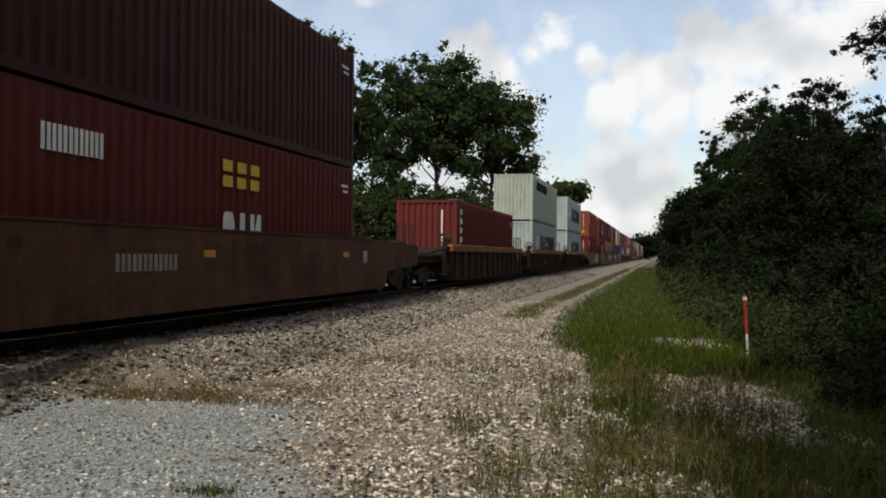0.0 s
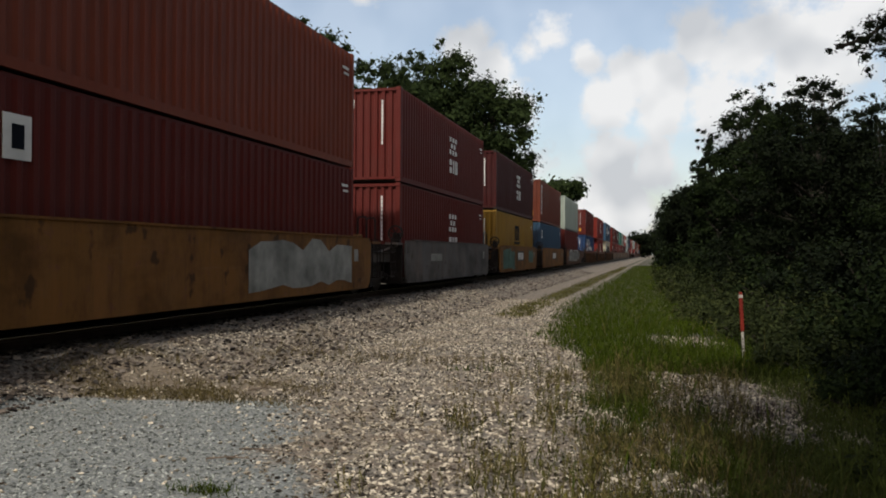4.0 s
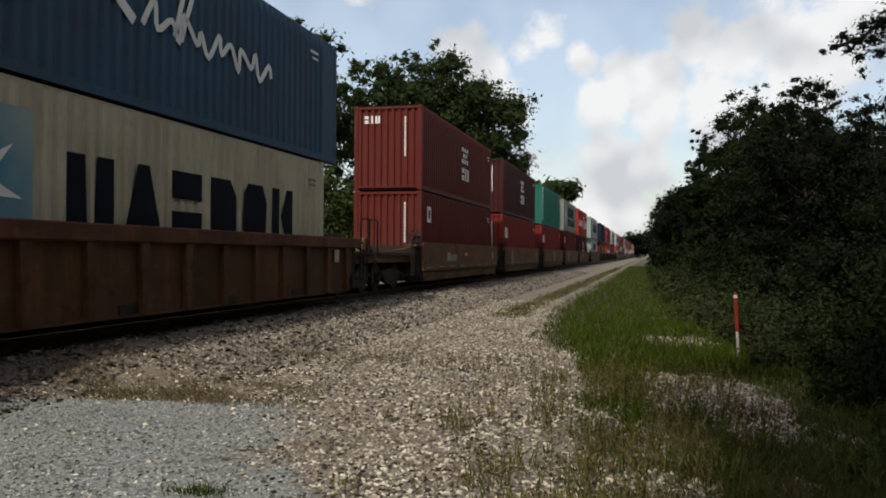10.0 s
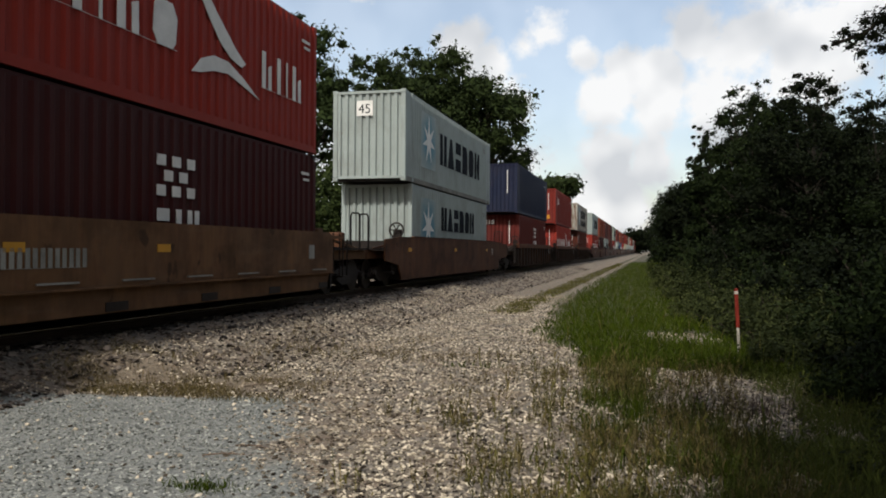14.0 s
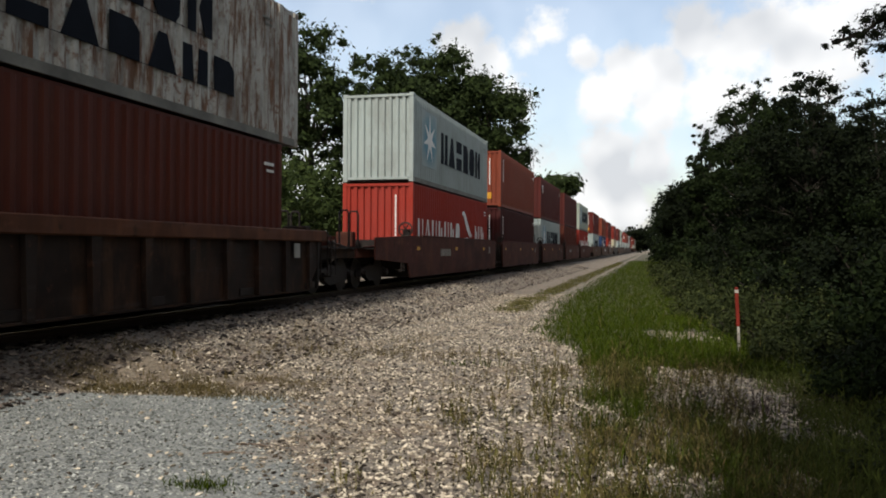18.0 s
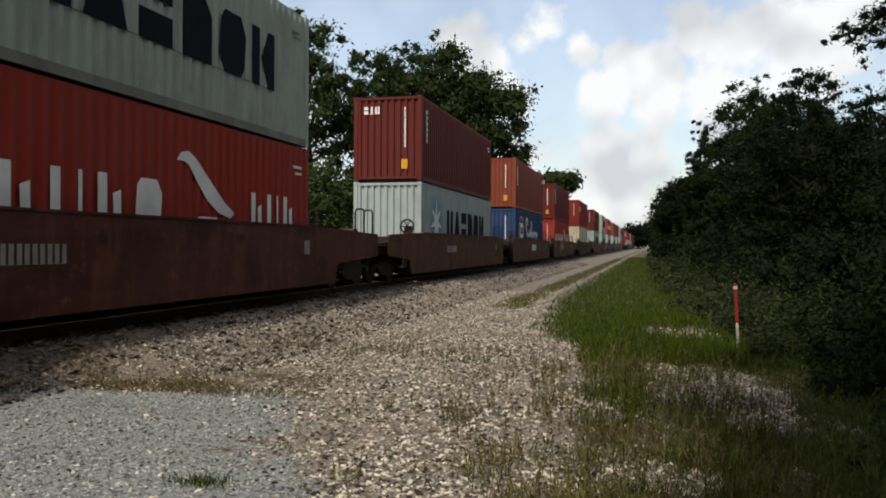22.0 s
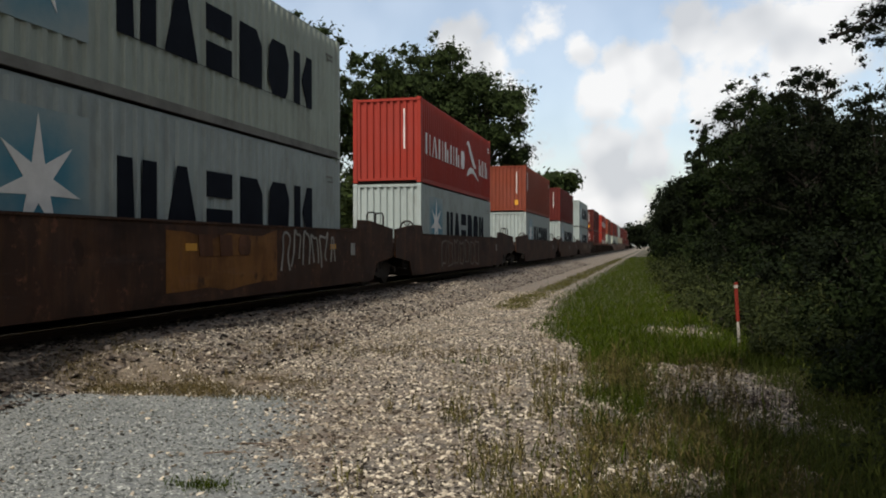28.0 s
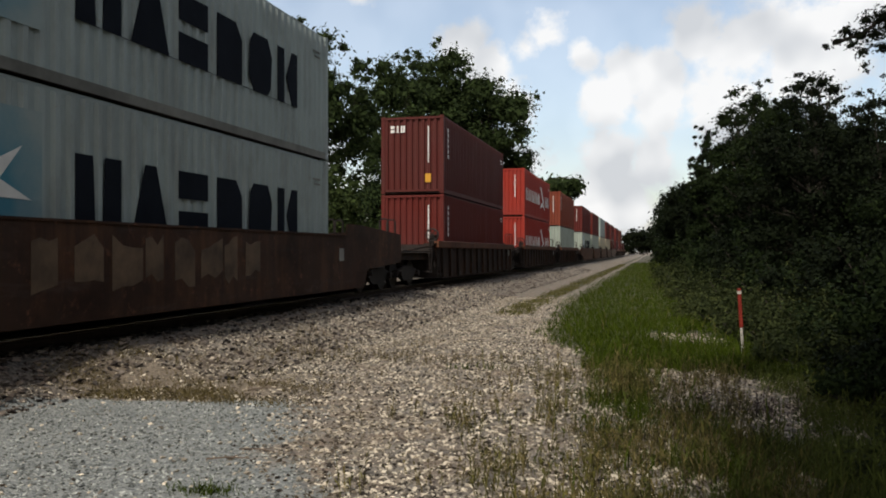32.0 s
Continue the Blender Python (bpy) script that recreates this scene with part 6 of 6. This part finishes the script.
def grass(name, label, material, count, spot, height, width, seed, lean=0.35):
    rng = np.random.default_rng(seed)
    pts = spot(rng, count)
    n = len(pts)
    z = np.array([ground_z(x, y) for x, y in pts])
    base = np.column_stack([pts, z - 0.01])
    az = rng.uniform(0, 2 * np.pi, n)
    h = height * rng.lognormal(0, 0.35, n)
    side = np.column_stack([np.cos(az), np.sin(az), np.zeros(n)]) * (width * rng.uniform(0.6, 1.4, n))[:, None]
    bend = np.column_stack([rng.normal(size=n), rng.normal(size=n), np.zeros(n)]) * (h * lean)[:, None]
    mid = base + bend * 0.3 + np.column_stack([np.zeros(n), np.zeros(n), h * 0.6])
    tip = base + bend + np.column_stack([np.zeros(n), np.zeros(n), h])
    vs = np.stack([base - side, base + side, mid + side * 0.7, mid - side * 0.7, tip], axis=1).reshape(-1, 3)
    i = np.arange(n)[:, None] * 5
    quads = np.concatenate([i + [0, 1, 2, 3], i + [3, 2, 4, 4]]).astype(int)
    me = bpy.data.meshes.new(name)
    me.from_pydata(vs.tolist(), [], [q if q[2] != q[3] else q[:3] for q in quads.tolist()])
    me.materials.append(material)
    me.update()
    return tagged(new(name, me), label, "grass", kind="stuff")


def seed_stalks(name, label, material, spots, height, seed):
    """Upright weed stalks, each with a bent stem and short leaves set along it up to a seed head."""
    rng = np.random.default_rng(seed)
    pts = spots(rng)
    n, k = len(pts), 7
    base = np.column_stack([pts, [ground_z(x, y) - 0.01 for x, y in pts]])
    h = height * rng.lognormal(0, 0.32, n)
    lean = np.column_stack([rng.normal(size=n), rng.normal(size=n), np.zeros(n)]) * (h * 0.16)[:, None]
    up = np.array([0, 0, 1.0])
    az = rng.uniform(0, 2 * np.pi, n)
    side = np.column_stack([np.cos(az), np.sin(az), np.zeros(n)]) * (0.0022 + 0.006 * h)[:, None]
    top = base + lean + up * h[:, None]
    shapes = [np.stack([base - side, base + side, top + side * 0.5, top - side * 0.5], axis=1)]
    for i in range(k):
        f = 0.12 + 0.85 * (i + rng.uniform(0, 0.8, n)) / k
        root = base + lean * (f ** 1.4)[:, None] + up * (h * f)[:, None]
        w = rng.uniform(0, 2 * np.pi, n)
        out = np.column_stack([np.cos(w), np.sin(w), rng.uniform(0.5, 1.8, n)])
        reach = (h * (0.34 - 0.24 * f) * rng.uniform(0.7, 1.3, n))[:, None]
        across = np.column_stack([-np.sin(w), np.cos(w), np.zeros(n)]) * (0.004 + 0.011 * h)[:, None]
        tip = root + out * reach * 0.7
        mid = root + out * reach * 0.35
        shapes.append(np.stack([root, mid + across, tip, mid - across], axis=1))
    vs = np.concatenate(shapes).reshape(-1, 3)
    me = quick_mesh(name, vs, np.arange(len(vs)).reshape(-1, 4), material)
    return tagged(new(name, me), label, "weeds", kind="stuff")


def stalk_groups(groups, size, spread, centre_of):
    def spots(rng):
        out = []
        for _ in range(groups):
            cx, cy = centre_of(rng)
            for _ in range(1 + int(rng.integers(size))):
                out.append((cx + rng.normal() * spread, cy + rng.normal() * spread))
        return np.array(out)
    return spots


def gravel_spot(rng):
    while True:
        x, y = rng.uniform(-3.9, 1.0), 4.5 + 6.6 * rng.random() ** 1.25
        want = clamp01((x + 4.0) / 3.6) ** 2.2 * clamp01(0.25 + 2.4 * noise.noise((x * 1.3, y * 1.1, 31.0)) + 0.35 * (x + 0.8))
        if rng.random() < want and not (bare_patch(x, y) > 0.5 and rng.random() < 0.5):
            return x, y


def dry_spot(rng):
    while True:
        x, y = rng.uniform(-6.4, -1.6), rng.uniform(8.2, 14.5)
        if rng.random() < clamp01(0.25 + 1.8 * noise.noise((x * 0.8, y * 0.7, 41.0))):
            return x, y


def patch_spot(rng):
    while True:
        x, y = rng.uniform(0.1, 1.6), rng.uniform(7.8, 11.2)
        if rng.random() < bare_patch(x, y) * clamp01(0.3 + 1.5 * noise.noise((x * 1.5, y * 1.2, 51.0)) + 0.5 * clamp01((9.6 - y) / 1.0)):
            return x, y


def sown(n, spread, rng, keep):
    out = []
    while len(out) < n:
        x, y = spread(rng)
        if rng.random() < keep(x, y):
            out.append((x, y))
    return np.array(out)


def in_mound(rng, n):
    return sown(n, lambda r: (r.uniform(-3.0, 4.0), 11.2 + 110 * r.random() ** 2.8), rng, verge)


def in_strip(rng, n):
    return sown(n, lambda r: (r.uniform(-4.4, -3.1), 20.5 + 90 * r.random() ** 2.0), rng, lambda x, y: strip_at(x + 0.25 * noise.noise((x * 2, y * 0.8, 1.0)), y) * (0.25 + 0.75 * clamp01(1.5 * noise.noise((x, y * 0.5, 7.0)) + 0.6)))


def in_tufts(rng, n):
    return sown(n, lambda r: (r.uniform(-7.3, -3.6), r.uniform(7.95, 10.6)), rng,
                lambda x, y: thatch_at(x, y) * clamp01(0.15 + 1.6 * noise.noise((x * 1.2, y * 1.6, 6.0)) + 0.9 * clamp01((8.9 - y) / 0.7)))


def in_arm(rng, n):
    return sown(n, lambda r: (r.uniform(-1.0, 0.7), r.uniform(5.2, 11.6)), rng, lambda x, y: verge(x, y) * clamp01(0.4 + 2.0 * noise.noise((x * 1.7, y * 1.5, 61.0))))


def in_corner(rng, n):
    return sown(n, lambda r: (r.uniform(-1.0, 3.8), 4.4 + 7.2 * r.random() ** 1.3), rng, lambda x, y: verge(x, y) ** 1.5)


grass("verge_grass", "green grass and low weeds on the verge", M["grass_green"], 70000, in_mound, 0.13, 0.008, 21, 0.7)
grass("tall_verge_grass", "taller seeding grass on the verge", M["grass_seed"], 2200, in_mound, 0.2, 0.006, 27, 0.3)
grass("track_strip_grass", "rough green grass strip beside the ballast", M["grass_seed"], 6000, in_strip, 0.07, 0.014, 22, 0.6)
seed_stalks("gravel_weeds", "olive seeding weeds growing through the gravel", M["weed_stalk"], stalk_groups(620, 5, 0.06, gravel_spot), 0.17, 23)
seed_stalks("pale_gravel_weeds", "pale dry seeding grass growing through the gravel", M["grass_seed"], stalk_groups(300, 5, 0.07, gravel_spot), 0.2, 33)
seed_stalks("dry_weeds", "small brown weeds scattered at the foot of the ballast", M["grass_dry"], stalk_groups(420, 4, 0.05, dry_spot), 0.085, 34)
grass("dry_tufts", "dry straw-coloured tufts at the foot of the ballast", M["grass_dry"], 4200, in_tufts, 0.055, 0.0045, 24, 0.9)
grass("green_tuft", "small green tuft on the drive", M["grass_green"], 260, lambda rng, n: rng.normal(size=(n, 2)) * (0.12, 0.06) + (-3.08, 5.1), 0.055, 0.004, 29, 0.6)
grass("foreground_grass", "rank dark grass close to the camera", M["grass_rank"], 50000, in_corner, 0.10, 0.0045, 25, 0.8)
grass("arm_grass", "fresh green grass tufts between the gravel patches", M["grass_green"], 2600, in_arm, 0.14, 0.005, 30, 0.5)
grass("foreground_seed_grass", "brownish seeding grass close to the camera", M["grass_seed"], 12000, in_corner, 0.10, 0.0038, 28, 0.45)
seed_stalks("purple_weeds", "dry purplish weeds in the gravel", M["weed_purple"], stalk_groups(40, 4, 0.06, patch_spot), 0.16, 26)
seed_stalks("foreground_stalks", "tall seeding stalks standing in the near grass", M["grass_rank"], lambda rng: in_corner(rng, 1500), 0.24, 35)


# ---- small things ----
def marker_post(x, y):
    t = thing("marker_post", "slim red-orange utility marker post with a white lower band", "marker post", at=(x, y, ground_z(x, y)))
    part("post_top", mesh_of("post_top", *chamfered(-0.028, 0.028, -0.016, 0.016, 0.40, 1.02, 0.008), M["post_red"]), t, "red-orange upper part")
    part("post_base", mesh_of("post_base", *chamfered(-0.02, 0.02, -0.014, 0.014, -0.1, 0.398, 0.006), M["post_white"]), t, "weathered white lower part")
    part("post_band", mesh_of("post_band", *boxes((-0.030, 0.030, -0.018, 0.018, 0.93, 0.98)), M["post_white"]), t, "thin white band")
    return t


marker_post(1.37, 13.4).rotation_euler = (0, radians(-3), 0)
twig = thing("fallen_twig", "dead brown twig lying on the gravel drive", "twig", at=(-3.25, 6.22, ground_z(-3.25, 6.22)))
part("stem", mesh_of("stem", *joined(rod((-0.18, 0, 0.012), (0.0, 0.01, 0.02), 0.008, 0.007), rod((0.0, 0.01, 0.02), (0.17, -0.03, 0.012), 0.007, 0.004)), M["stick"]), twig)
part("side_twig", mesh_of("side_twig", *rod((0.03, 0.01, 0.02), (0.09, 0.08, 0.02), 0.005, 0.003), M["stick"]), twig)


for tx, ty, tz in ((-3.35, 5.9, 0.4), (-7.0, 13.0, 1.2), (-6.2, 12.2, -0.5), (-4.6, 8.9, 0.8), (-2.2, 6.9, 2.2)):
    copy_thing(twig, pose(tx, ty, ground_z(tx, ty) + 0.01, 0, 0, math.degrees(tz)))


# ---- the train runs past ----
def run(t):
    return 20.81736 * t + 0.18803 * (t - 16) ** 2 / 100 + 0.07203 * (t - 16) ** 3 / 1000


def motions():
    for ob, u, z in CARRIED:
        walk(ob, [(t, pose(TRACK, u - run(t), z)) for t in (0.0, 4.0, 8.0, 12.0, 16.0, 20.0, 24.0, 28.0, 32.0)])


motions()
